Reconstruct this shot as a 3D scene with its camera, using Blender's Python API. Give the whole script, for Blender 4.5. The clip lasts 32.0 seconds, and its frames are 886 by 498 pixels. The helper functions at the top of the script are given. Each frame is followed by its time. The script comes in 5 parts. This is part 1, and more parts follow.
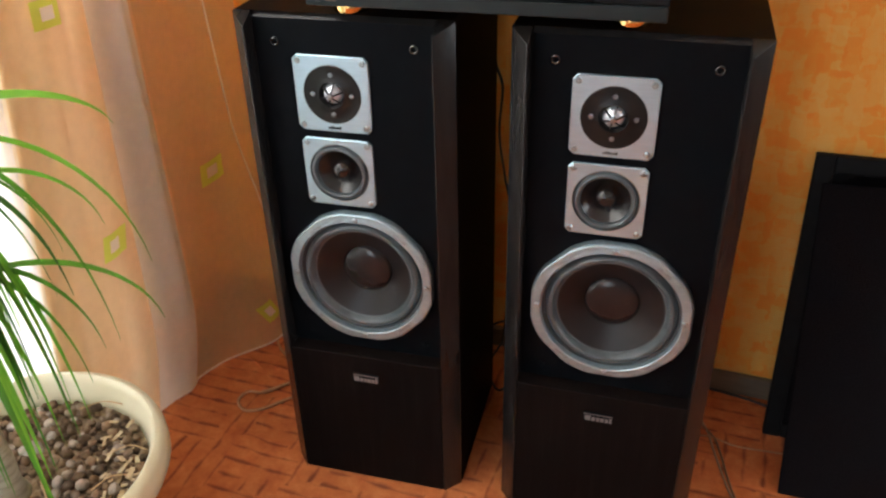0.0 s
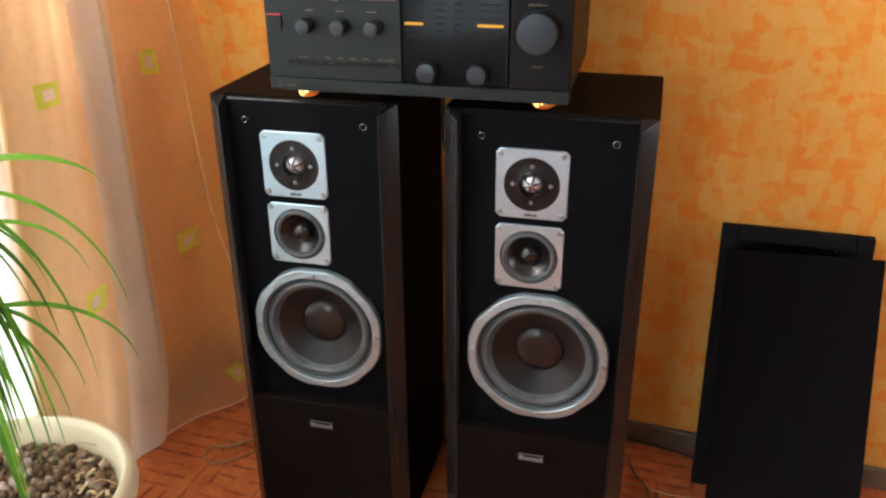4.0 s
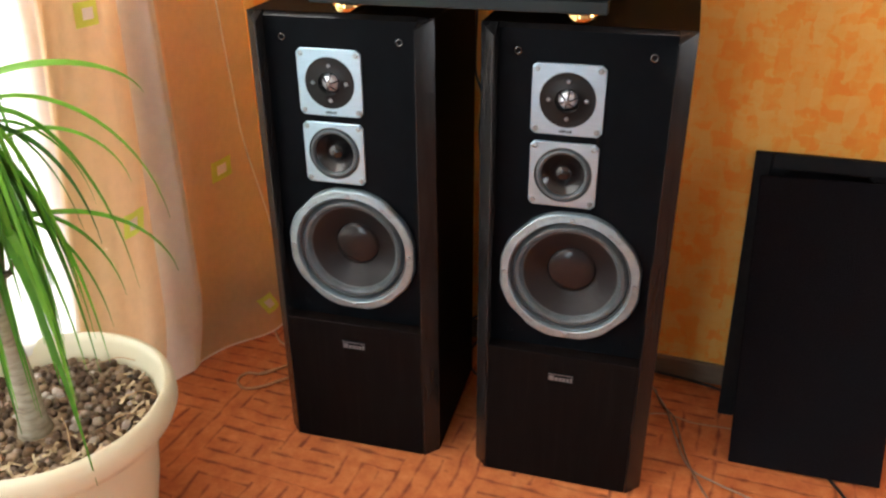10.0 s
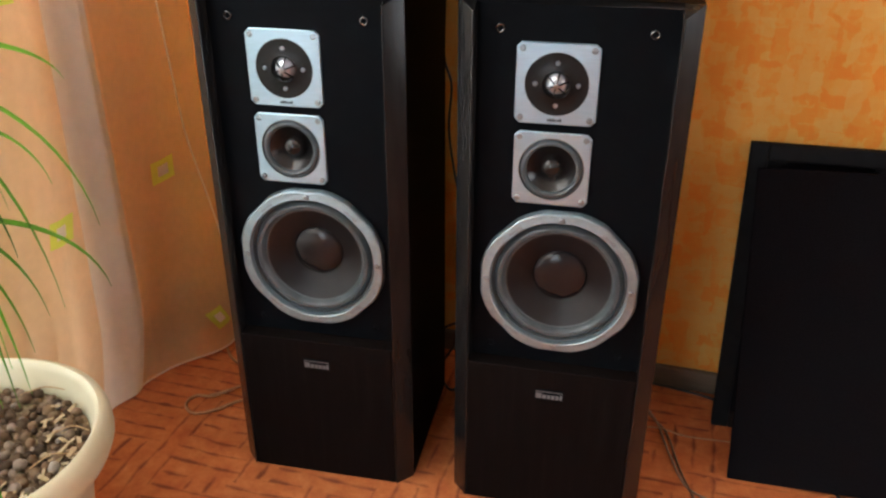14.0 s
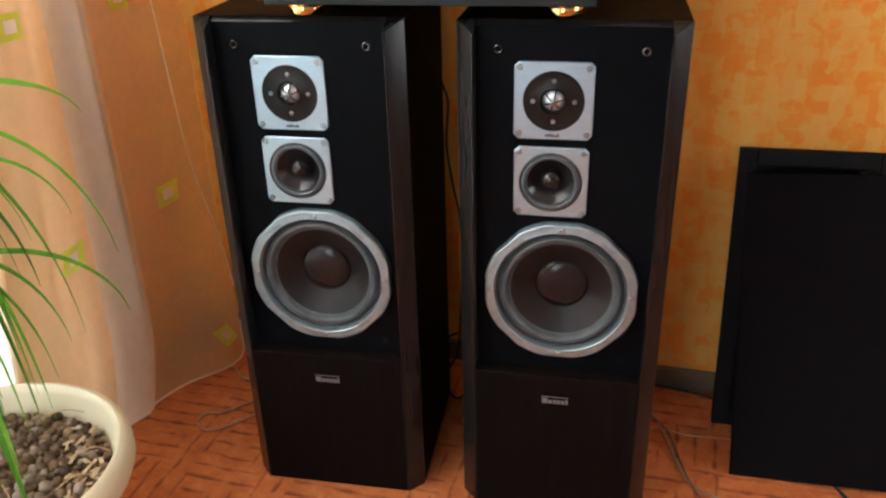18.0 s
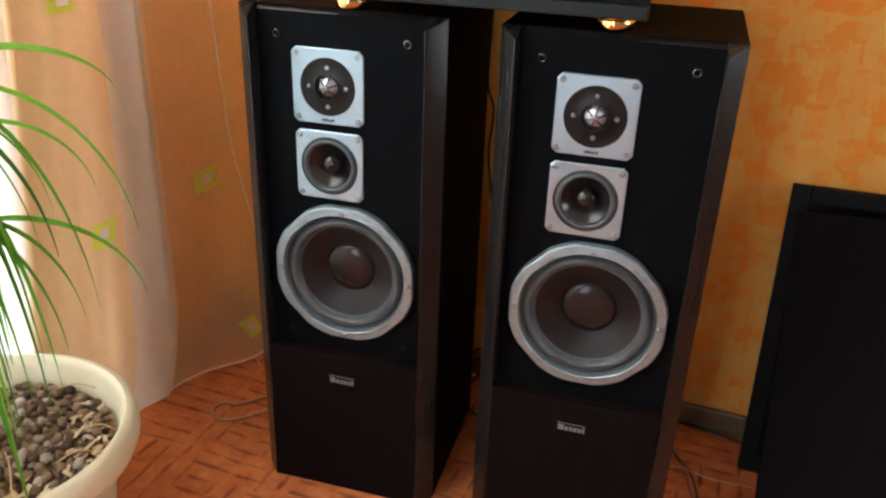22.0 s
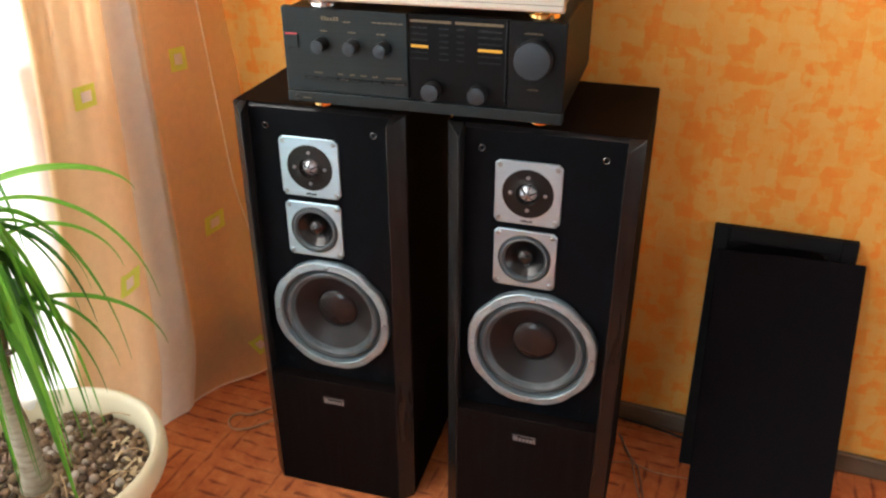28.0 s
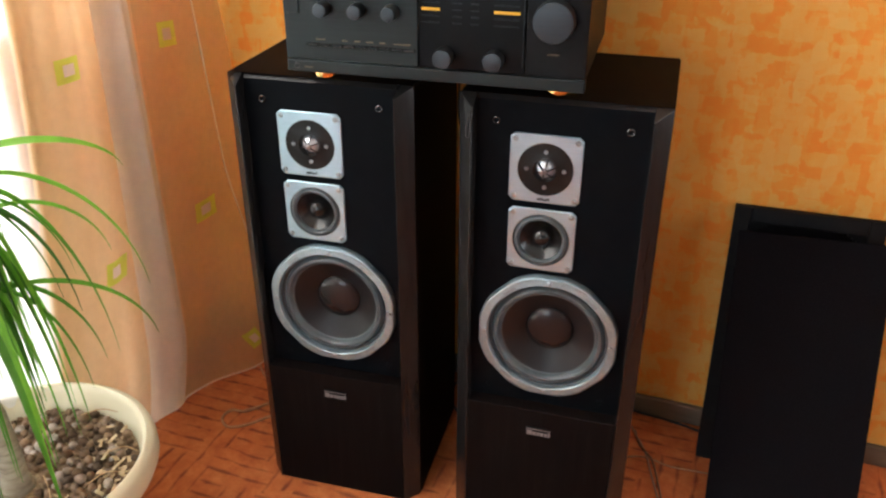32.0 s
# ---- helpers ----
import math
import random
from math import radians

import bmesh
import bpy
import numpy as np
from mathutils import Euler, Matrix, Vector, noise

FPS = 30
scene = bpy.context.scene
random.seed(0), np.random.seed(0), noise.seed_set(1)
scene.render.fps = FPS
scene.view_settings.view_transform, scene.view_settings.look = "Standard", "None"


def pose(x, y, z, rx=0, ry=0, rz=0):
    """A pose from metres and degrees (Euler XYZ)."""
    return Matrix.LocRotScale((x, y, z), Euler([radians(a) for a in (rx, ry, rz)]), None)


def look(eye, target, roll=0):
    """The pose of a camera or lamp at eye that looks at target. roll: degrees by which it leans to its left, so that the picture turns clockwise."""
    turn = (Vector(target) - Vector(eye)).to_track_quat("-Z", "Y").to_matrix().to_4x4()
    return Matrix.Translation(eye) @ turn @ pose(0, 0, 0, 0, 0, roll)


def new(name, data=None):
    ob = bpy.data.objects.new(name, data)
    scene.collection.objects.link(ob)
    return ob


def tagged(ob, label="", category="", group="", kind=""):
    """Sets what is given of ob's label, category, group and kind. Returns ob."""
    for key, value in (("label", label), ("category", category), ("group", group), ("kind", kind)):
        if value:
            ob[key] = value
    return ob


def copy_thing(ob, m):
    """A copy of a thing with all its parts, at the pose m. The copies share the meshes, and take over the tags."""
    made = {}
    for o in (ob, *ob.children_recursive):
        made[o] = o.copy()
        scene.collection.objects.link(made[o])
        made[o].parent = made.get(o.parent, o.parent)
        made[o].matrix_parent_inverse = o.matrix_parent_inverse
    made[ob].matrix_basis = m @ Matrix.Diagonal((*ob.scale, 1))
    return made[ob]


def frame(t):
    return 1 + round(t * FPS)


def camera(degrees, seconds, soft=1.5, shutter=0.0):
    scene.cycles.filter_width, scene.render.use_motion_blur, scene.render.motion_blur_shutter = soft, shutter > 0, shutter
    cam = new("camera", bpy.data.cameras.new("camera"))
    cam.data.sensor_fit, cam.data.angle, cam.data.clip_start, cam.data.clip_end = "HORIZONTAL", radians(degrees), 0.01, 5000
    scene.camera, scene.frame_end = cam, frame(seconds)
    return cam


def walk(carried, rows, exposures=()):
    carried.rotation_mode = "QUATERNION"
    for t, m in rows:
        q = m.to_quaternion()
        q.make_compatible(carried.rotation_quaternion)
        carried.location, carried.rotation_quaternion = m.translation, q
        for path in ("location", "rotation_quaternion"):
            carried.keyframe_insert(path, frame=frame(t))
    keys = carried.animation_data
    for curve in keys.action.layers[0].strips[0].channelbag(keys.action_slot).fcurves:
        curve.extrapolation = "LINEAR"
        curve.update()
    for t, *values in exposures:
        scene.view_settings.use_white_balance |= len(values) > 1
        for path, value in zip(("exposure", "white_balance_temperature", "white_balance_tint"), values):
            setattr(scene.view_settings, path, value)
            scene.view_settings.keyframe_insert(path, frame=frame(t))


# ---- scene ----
# Camera and its walk: seconds, eye, yaw, pitch, roll
cam = camera(56.90, 32.0, soft=2.3)
ROWS = [
    (0.0, -0.0003, -0.0036, 1.1250, 20.65, -31.61, -1.43),
    (0.5, 0.0066, 0.0058, 1.1001, 18.87, -32.36, -1.39),
    (1.0, 0.0066, 0.0064, 1.0957, 17.95, -30.69, -1.95),
    (1.5, 0.0154, -0.0038, 1.1068, 17.87, -29.62, -1.41),
    (2.0, 0.0590, -0.0430, 1.1310, 19.50, -26.23, -0.32),
    (2.5, 0.0934, -0.0915, 1.1386, 19.51, -24.66, 0.60),
    (4.5, 0.1157, -0.1504, 1.1468, 19.27, -24.90, -0.88),
    (5.0, 0.1205, -0.1535, 1.1467, 20.10, -23.85, -0.97),
    (5.5, 0.1306, -0.1583, 1.1487, 21.45, -23.87, -0.41),
    (6.0, 0.1454, -0.1786, 1.1496, 21.74, -22.90, -0.22),
    (6.5, 0.1623, -0.2015, 1.1987, 22.38, -23.90, 0.77),
    (7.0, 0.2007, -0.2248, 1.2705, 24.85, -18.50, 0.31),
    (7.5, 0.2199, -0.2672, 1.2733, 25.68, -15.90, 0.34),
    (8.0, 0.1876, -0.3179, 1.2412, 22.25, -19.24, 0.32),
    (8.5, 0.1500, -0.3599, 1.2103, 20.02, -22.01, -0.35),
    (9.0, 0.1336, -0.3468, 1.1755, 18.68, -25.53, -0.71),
    (9.5, 0.1080, -0.2730, 1.1127, 17.57, -26.23, -1.03),
    (10.0, 0.1070, -0.1972, 1.0789, 20.63, -27.12, -0.54),
    (10.5, 0.1021, -0.1218, 1.0528, 20.66, -28.34, -0.37),
    (11.0, 0.0830, -0.0957, 1.0394, 20.11, -28.24, -1.77),
    (11.5, 0.0684, -0.0981, 1.0567, 20.32, -27.89, -1.12),
    (12.0, 0.0716, -0.0927, 1.0560, 20.49, -28.30, -1.74),
    (12.5, 0.0663, -0.0913, 1.0521, 20.01, -27.86, -1.89),
    (13.0, 0.0630, -0.0946, 1.0545, 18.55, -27.96, -0.98),
    (13.5, 0.0512, -0.0927, 1.0509, 16.65, -27.98, -0.04),
    (14.0, 0.0294, -0.0780, 1.0161, 16.90, -27.06, 0.01),
    (14.5, 0.0056, -0.0777, 1.0099, 16.82, -26.31, -0.42),
    (16.5, -0.0022, -0.1082, 1.0306, 16.11, -25.62, -1.67),
    (17.0, 0.0071, -0.1113, 1.0327, 16.15, -26.17, -1.50),
    (17.5, 0.0121, -0.1120, 1.0342, 16.16, -26.77, -1.61),
    (18.0, 0.0169, -0.1164, 1.0427, 16.09, -26.51, -1.60),
    (18.5, 0.0186, -0.1150, 1.0388, 16.29, -26.80, -1.34),
    (19.0, 0.0181, -0.1128, 1.0439, 16.26, -26.97, -1.28),
    (19.5, 0.0181, -0.1113, 1.0436, 16.28, -27.02, -1.20),
    (20.0, 0.0162, -0.1116, 1.0421, 16.64, -27.28, -0.83),
    (20.5, 0.0176, -0.1101, 1.0390, 16.23, -26.87, -1.03),
    (21.0, 0.0175, -0.1113, 1.0386, 17.28, -26.48, -0.43),
    (21.5, 0.0264, -0.1025, 1.0313, 17.87, -25.85, 0.16),
    (22.0, 0.0444, -0.0763, 1.0229, 20.13, -25.66, 2.08),
    (22.5, 0.0693, -0.0334, 1.0230, 23.35, -25.95, 1.83),
    (23.0, 0.0981, 0.0016, 1.0161, 24.15, -25.41, 0.70),
    (23.5, 0.1067, 0.0118, 1.0244, 23.67, -25.89, 0.98),
    (24.0, 0.1062, 0.0155, 1.0566, 22.82, -26.67, 0.26),
    (24.5, 0.0873, -0.0215, 1.0807, 20.42, -28.20, 0.46),
    (26.5, 0.1878, -0.2013, 1.2179, 22.44, -29.49, 0.71),
    (27.0, 0.1798, -0.1849, 1.2128, 21.74, -29.38, 0.47),
    (27.5, 0.1779, -0.1797, 1.2479, 22.25, -28.55, 0.26),
    (28.0, 0.1752, -0.1867, 1.2645, 21.40, -28.31, -0.16),
    (28.5, 0.1720, -0.1856, 1.2657, 21.08, -27.22, -0.41),
    (29.0, 0.1763, -0.1822, 1.2598, 21.25, -26.71, -0.58),
    (29.5, 0.1803, -0.1834, 1.2524, 21.20, -24.79, 0.48),
    (30.0, 0.1769, -0.1835, 1.2390, 21.17, -26.12, 0.19),
    (30.5, 0.1720, -0.1759, 1.2344, 20.64, -26.85, 0.23),
    (31.0, 0.1694, -0.1672, 1.2283, 20.73, -27.56, 0.18),
    (31.5, 0.1571, -0.1599, 1.2211, 20.90, -28.10, 0.15),
    (32.0, 0.1148, -0.1422, 1.1968, 20.25, -28.32, -0.00),
]
walk(cam, [(t, pose(x, y, z, 90 + pitch, 0, yaw) @ pose(0, 0, 0, 0, 0, roll)) for t, x, y, z, yaw, pitch, roll in ROWS],
     exposures=[(0.0, -0.28, 6250, 9), (2.0, -0.22, 6250, 9), (4.5, -0.1, 6250, 9), (6.4, 0.02, 6150, 9), (7.0, 0.24, 5450, 7), (7.5, 0.28, 5100, 6), (8.0, 0.2, 5450, 7), (9.0, 0.0, 6150, 9), (10.0, -0.1, 6250, 9),
                (11.5, -0.2, 6250, 9), (24.0, -0.26, 6250, 9), (26.5, -0.12, 6250, 9), (32.0, -0.14, 6250, 9)])

# World and daylight: west balcony window, south window, and an added unseen east fill
world = bpy.data.worlds.new("sky")
scene.world = world
world.use_nodes = True
wn = world.node_tree.nodes
sky = wn.new("ShaderNodeTexSky")
sky.sky_type, sky.sun_disc, sky.sun_elevation, sky.sun_rotation = "NISHITA", False, radians(40), radians(250)
world.node_tree.links.new(sky.outputs["Color"], wn["Background"].inputs["Color"])
wn["Background"].inputs["Strength"].default_value = 0.12
SILL = 0.86                              # the window beside the balcony door starts here
WINDOW_END = 0.925                       # and reaches this far north
WINDOW = (-0.62, 0.845, 0.02, 2.12)      # west window: y from, y to, z from, z to
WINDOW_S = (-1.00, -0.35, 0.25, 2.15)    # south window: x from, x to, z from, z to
FILL_WINDOW_E = (-0.60, 0.70, 0.90, 2.10)    # unseen east opening added for fill: y from, y to, z from, z to


def daylight(name, eye, target, width, height, energy, colour):
    d = bpy.data.lights.new(name, "AREA")
    d.shape, d.size, d.size_y, d.energy, d.color = "RECTANGLE", width, height, energy, colour
    ob = new(name, d)
    ob.matrix_world = look(eye, target)
    return ob


daylight("window_daylight", (-1.075, 0.160, 1.52), (0.0, 0.160, 1.32), 1.38, 1.12, 45.0, (1.0, 0.96, 0.90))
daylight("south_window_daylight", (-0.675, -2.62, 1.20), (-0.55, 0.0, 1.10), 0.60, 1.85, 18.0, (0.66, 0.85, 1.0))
# added fill that brightens the curtain; no east window is known
daylight("east_fill_light", (4.52, 0.05, 1.50), (0.0, 0.05, 1.45), 1.20, 1.10, 39.0, (0.92, 0.96, 1.0))

# ---- materials ----


def mat(name, base=(0.5, 0.5, 0.5), rough=0.5, metal=0.0, spec=0.5):
    m = bpy.data.materials.new(name)
    m.use_nodes = True
    b = m.node_tree.nodes["Principled BSDF"]
    b.inputs["Base Color"].default_value = (*base, 1)
    b.inputs["Roughness"].default_value = rough
    b.inputs["Metallic"].default_value = metal
    b.inputs["Specular IOR Level"].default_value = spec
    return m


def node(m, kind, **sets):
    n = m.node_tree.nodes.new(kind)
    for key, value in sets.items():
        if key in n.inputs:
            n.inputs[key].default_value = value
    return n


def join(m, a, out, b, socket):
    m.node_tree.links.new(a.outputs[out], b.inputs[socket])


def bsdf(m):
    return m.node_tree.nodes["Principled BSDF"]


def coords(m, scale=(1, 1, 1), turn=0.0):
    c = m.node_tree.nodes.new("ShaderNodeTexCoord")
    p = m.node_tree.nodes.new("ShaderNodeMapping")
    p.inputs["Scale"].default_value = scale
    p.inputs["Rotation"].default_value = (0, 0, turn)
    m.node_tree.links.new(c.outputs["Object"], p.inputs["Vector"])
    return p


def ramp(m, stops):
    n = m.node_tree.nodes.new("ShaderNodeValToRGB")
    e = n.color_ramp.elements
    while len(e) < len(stops):
        e.new(0.5)
    for k, (at, col) in enumerate(stops):
        e[k].position = at
        e[k].color = (*col, 1)
    return n


def mixcol(m, mode="MIX"):
    n = m.node_tree.nodes.new("ShaderNodeMix")
    n.data_type, n.blend_type = "RGBA", mode
    return n


def math_node(m, op, a=None, b=None):
    n = m.node_tree.nodes.new("ShaderNodeMath")
    n.operation = op
    if a is not None:
        n.inputs[0].default_value = a
    if b is not None:
        n.inputs[1].default_value = b
    return n


def grain(name, stops, scale=(1, 1, 1), noise_scale=8.0, detail=6.0, rough=0.5, metal=0.0, bump=0.1, bump_scale=None, spec=0.5):
    """A surface whose colour runs through stops by a noise stretched by scale, with a fine relief."""
    m = mat(name, stops[0][1], rough, metal, spec)
    p = coords(m, scale)
    n = node(m, "ShaderNodeTexNoise", Scale=noise_scale, Detail=detail, Roughness=0.6)
    join(m, p, "Vector", n, "Vector")
    r = ramp(m, stops)
    join(m, n, "Fac", r, "Fac")
    join(m, r, "Color", bsdf(m), "Base Color")
    if bump:
        n2 = node(m, "ShaderNodeTexNoise", Scale=bump_scale or noise_scale * 6, Detail=4.0)
        join(m, p, "Vector", n2, "Vector")
        b = node(m, "ShaderNodeBump", Strength=bump, Distance=0.002)
        join(m, n2, "Fac", b, "Height")
        join(m, b, "Normal", bsdf(m), "Normal")
    return m


def wallpaper_material():
    """Orange paper with soft brushed blocks, laid across and down."""
    m = mat("orange_wallpaper", (0.8, 0.35, 0.07), 0.75, 0, 0.3)
    p = coords(m)
    bend = node(m, "ShaderNodeTexNoise", Scale=45.0, Detail=3.0, Roughness=0.65)
    join(m, p, "Vector", bend, "Vector")
    w = m.node_tree.nodes.new("ShaderNodeVectorMath")
    w.operation = "MULTIPLY_ADD"
    w.inputs[1].default_value = (0.016, 0.016, 0.016)
    join(m, bend, "Color", w, 0)
    join(m, p, "Vector", w, 2)
    layers = []
    for k, sc in enumerate(((21, 21, 42), (46, 46, 20), (70, 70, 74))):
        q = m.node_tree.nodes.new("ShaderNodeMapping")
        q.inputs["Scale"].default_value = sc
        q.inputs["Location"].default_value = (k * 3.1, 0, k * 1.7)
        join(m, w, "Vector", q, "Vector")
        n = node(m, "ShaderNodeTexVoronoi", Scale=1.0)
        n.distance = "CHEBYCHEV"
        join(m, q, "Vector", n, "Vector")
        cs = m.node_tree.nodes.new("ShaderNodeSeparateColor")
        join(m, n, "Color", cs, "Color")
        layers.append(cs)
    mx = math_node(m, "ADD")
    join(m, layers[0], "Red", mx, 0)
    join(m, layers[1], "Green", mx, 1)
    small = math_node(m, "MULTIPLY_ADD", None, 0.45)
    join(m, layers[2], "Red", small, 0)
    join(m, mx, "Value", small, 2)
    streak = node(m, "ShaderNodeTexNoise", Scale=1.0, Detail=4.0, Roughness=0.65)
    qs = m.node_tree.nodes.new("ShaderNodeMapping")
    qs.inputs["Scale"].default_value = (150, 150, 26)
    join(m, w, "Vector", qs, "Vector")
    join(m, qs, "Vector", streak, "Vector")
    blend = math_node(m, "MULTIPLY_ADD", None, 0.55)
    join(m, streak, "Fac", blend, 0)
    join(m, small, "Value", blend, 2)
    unit = math_node(m, "DIVIDE", None, 3.0)
    join(m, blend, "Value", unit, 0)
    r = ramp(m, [(0.22, (0.84, 0.300, 0.034)), (0.40, (0.83, 0.350, 0.050)), (0.50, (0.81, 0.405, 0.078)), (0.74, (0.80, 0.455, 0.112))])
    join(m, unit, "Value", r, "Fac")
    join(m, r, "Color", bsdf(m), "Base Color")
    fine = node(m, "ShaderNodeTexNoise", Scale=160.0, Detail=5.0, Roughness=0.7)
    join(m, p, "Vector", fine, "Vector")
    s = math_node(m, "ADD")
    join(m, fine, "Fac", s, 0)
    join(m, unit, "Value", s, 1)
    b = node(m, "ShaderNodeBump", Strength=0.25, Distance=0.001)
    join(m, s, "Value", b, "Height")
    join(m, b, "Normal", bsdf(m), "Normal")
    return m


def carpet_material():
    m = mat("patterned_carpet", (0.4, 0.14, 0.06), 0.9, 0, 0.2)
    p = coords(m, (1, 1, 1), radians(0))
    sx = m.node_tree.nodes.new("ShaderNodeSeparateXYZ")
    wob = node(m, "ShaderNodeTexNoise", Scale=9.0, Detail=2.0)
    join(m, p, "Vector", wob, "Vector")
    wv = m.node_tree.nodes.new("ShaderNodeVectorMath")
    wv.operation = "MULTIPLY_ADD"
    wv.inputs[1].default_value = (0.02, 0.02, 0)
    join(m, wob, "Color", wv, 0)
    join(m, p, "Vector", wv, 2)
    join(m, wv, "Vector", sx, "Vector")
    cell = node(m, "ShaderNodeTexVoronoi", Scale=10.5)
    cell.distance = "CHEBYCHEV"
    join(m, wv, "Vector", cell, "Vector")
    cs = m.node_tree.nodes.new("ShaderNodeSeparateColor")
    join(m, cell, "Color", cs, "Color")
    pick = math_node(m, "GREATER_THAN", None, 0.5)
    join(m, cs, "Red", pick, 0)
    lines = []
    for axis, step in (("X", 0.035), ("Y", 0.033)):
        d = math_node(m, "DIVIDE", None, step)
        join(m, sx, axis, d, 0)
        fr = math_node(m, "FRACT")
        join(m, d, "Value", fr, 0)
        pp = math_node(m, "PINGPONG", None, 0.5)
        join(m, fr, "Value", pp, 0)
        lines.append(pp)
    mixv = m.node_tree.nodes.new("ShaderNodeMix")
    join(m, pick, "Value", mixv, 0)
    join(m, lines[0], "Value", mixv, 2)
    join(m, lines[1], "Value", mixv, 3)
    broken = node(m, "ShaderNodeTexNoise", Scale=22.0, Detail=4.5)
    join(m, p, "Vector", broken, "Vector")
    br = math_node(m, "MULTIPLY_ADD", None, 0.62)
    br.inputs[2].default_value = -0.175
    join(m, broken, "Fac", br, 0)
    lt = math_node(m, "SUBTRACT")
    join(m, br, "Value", lt, 0)
    join(m, mixv, "Result", lt, 1)
    lr = ramp(m, [(0.0, (0, 0, 0)), (0.19, (0.90, 0.90, 0.90))])
    join(m, lt, "Value", lr, "Fac")
    tone = node(m, "ShaderNodeTexNoise", Scale=26.0, Detail=6.0, Roughness=0.7)
    join(m, p, "Vector", tone, "Vector")
    tr = ramp(m, [(0.3, (0.43, 0.115, 0.036)), (0.5, (0.54, 0.165, 0.052)), (0.72, (0.64, 0.238, 0.082))])
    join(m, tone, "Fac", tr, "Fac")
    dark = mixcol(m)
    dark.inputs["B"].default_value = (0.19, 0.048, 0.021, 1)
    join(m, lr, "Color", dark, 0)
    join(m, tr, "Color", dark, "A")
    join(m, dark, "Result", bsdf(m), "Base Color")
    pile = node(m, "ShaderNodeTexNoise", Scale=420.0, Detail=2.0)
    join(m, p, "Vector", pile, "Vector")
    sum_ = math_node(m, "SUBTRACT")
    join(m, pile, "Fac", sum_, 0)
    join(m, lr, "Color", sum_, 1)
    b = node(m, "ShaderNodeBump", Strength=0.5, Distance=0.003)
    join(m, sum_, "Value", b, "Height")
    join(m, b, "Normal", bsdf(m), "Normal")
    return m


def sheer_material(name, colour, clear, through_light=0.55):
    m = bpy.data.materials.new(name)
    m.use_nodes = True
    t = m.node_tree
    t.nodes.clear()
    out = t.nodes.new("ShaderNodeOutputMaterial")
    dif, tra, gap = t.nodes.new("ShaderNodeBsdfDiffuse"), t.nodes.new("ShaderNodeBsdfTranslucent"), t.nodes.new("ShaderNodeBsdfTransparent")
    dif.inputs["Color"].default_value = (*colour, 1)
    tra.inputs["Color"].default_value = (*colour, 1)
    a, b = t.nodes.new("ShaderNodeMixShader"), t.nodes.new("ShaderNodeMixShader")
    a.inputs[0].default_value = through_light
    t.links.new(dif.outputs[0], a.inputs[1])
    t.links.new(tra.outputs[0], a.inputs[2])
    c = t.nodes.new("ShaderNodeTexCoord")
    weave = t.nodes.new("ShaderNodeTexNoise")
    weave.inputs["Scale"].default_value = 60.0
    t.links.new(c.outputs["Object"], weave.inputs["Vector"])
    mr = t.nodes.new("ShaderNodeMapRange")
    mr.inputs["To Min"].default_value, mr.inputs["To Max"].default_value = clear - 0.06, clear + 0.06
    t.links.new(weave.outputs["Fac"], mr.inputs["Value"])
    t.links.new(mr.outputs[0], b.inputs[0])
    t.links.new(a.outputs[0], b.inputs[1])
    t.links.new(gap.outputs[0], b.inputs[2])
    t.links.new(b.outputs[0], out.inputs["Surface"])
    return m


def emitter(name, colour, strength):
    m = mat(name, (0, 0, 0), 0.5)
    bsdf(m).inputs["Emission Color"].default_value = (*colour, 1)
    bsdf(m).inputs["Emission Strength"].default_value = strength
    return m


WALLPAPER = wallpaper_material()
CARPET = carpet_material()
PALE_WALL = grain("pale_wallpaper", [(0.3, (0.50, 0.52, 0.54)), (0.7, (0.58, 0.60, 0.62))], noise_scale=5, rough=0.85, bump=0.2)
PLASTER = grain("white_plaster", [(0.3, (0.80, 0.80, 0.79)), (0.7, (0.87, 0.87, 0.86))], noise_scale=4, rough=0.9, bump=0.2)
BASEBOARD = grain("grey_beige_baseboard", [(0.3, (0.11, 0.080, 0.052)), (0.7, (0.16, 0.118, 0.078))], (1, 1, 6), 14, rough=0.5, bump=0.1)
DARK_STRIP = grain("dark_grey_strip", [(0.3, (0.050, 0.042, 0.036)), (0.7, (0.080, 0.068, 0.058))], noise_scale=18, rough=0.6, bump=0.1)
WHITE_PAINT = grain("white_window_paint", [(0.3, (0.76, 0.76, 0.75)), (0.7, (0.83, 0.83, 0.82))], noise_scale=9, rough=0.35, bump=0.03)
VENEER = grain("black_ash_veneer", [(0.25, (0.0045, 0.0033, 0.0032)), (0.55, (0.0070, 0.0050, 0.0047)), (0.8, (0.0120, 0.0086, 0.0079))], (14, 14, 0.7), 9, 8, 0.55, bump=0.2, bump_scale=30, spec=0.025)
BAFFLE = grain("black_baffle_lacquer", [(0.3, (0.0028, 0.0036, 0.0048)), (0.7, (0.0044, 0.0056, 0.0072))], noise_scale=30, rough=0.36, bump=0.06, bump_scale=300, spec=0.03)
BEVEL = grain("black_satin_edge", [(0.3, (0.008, 0.008, 0.008)), (0.7, (0.016, 0.015, 0.015))], (8, 8, 1), 10, rough=0.25, bump=0.05, spec=0.22)
ALU = grain("brushed_aluminium", [(0.3, (0.34, 0.50, 0.60)), (0.7, (0.43, 0.61, 0.72))], (2, 2, 90), 12, 4, 0.34, 0.82, 0.06, 60)
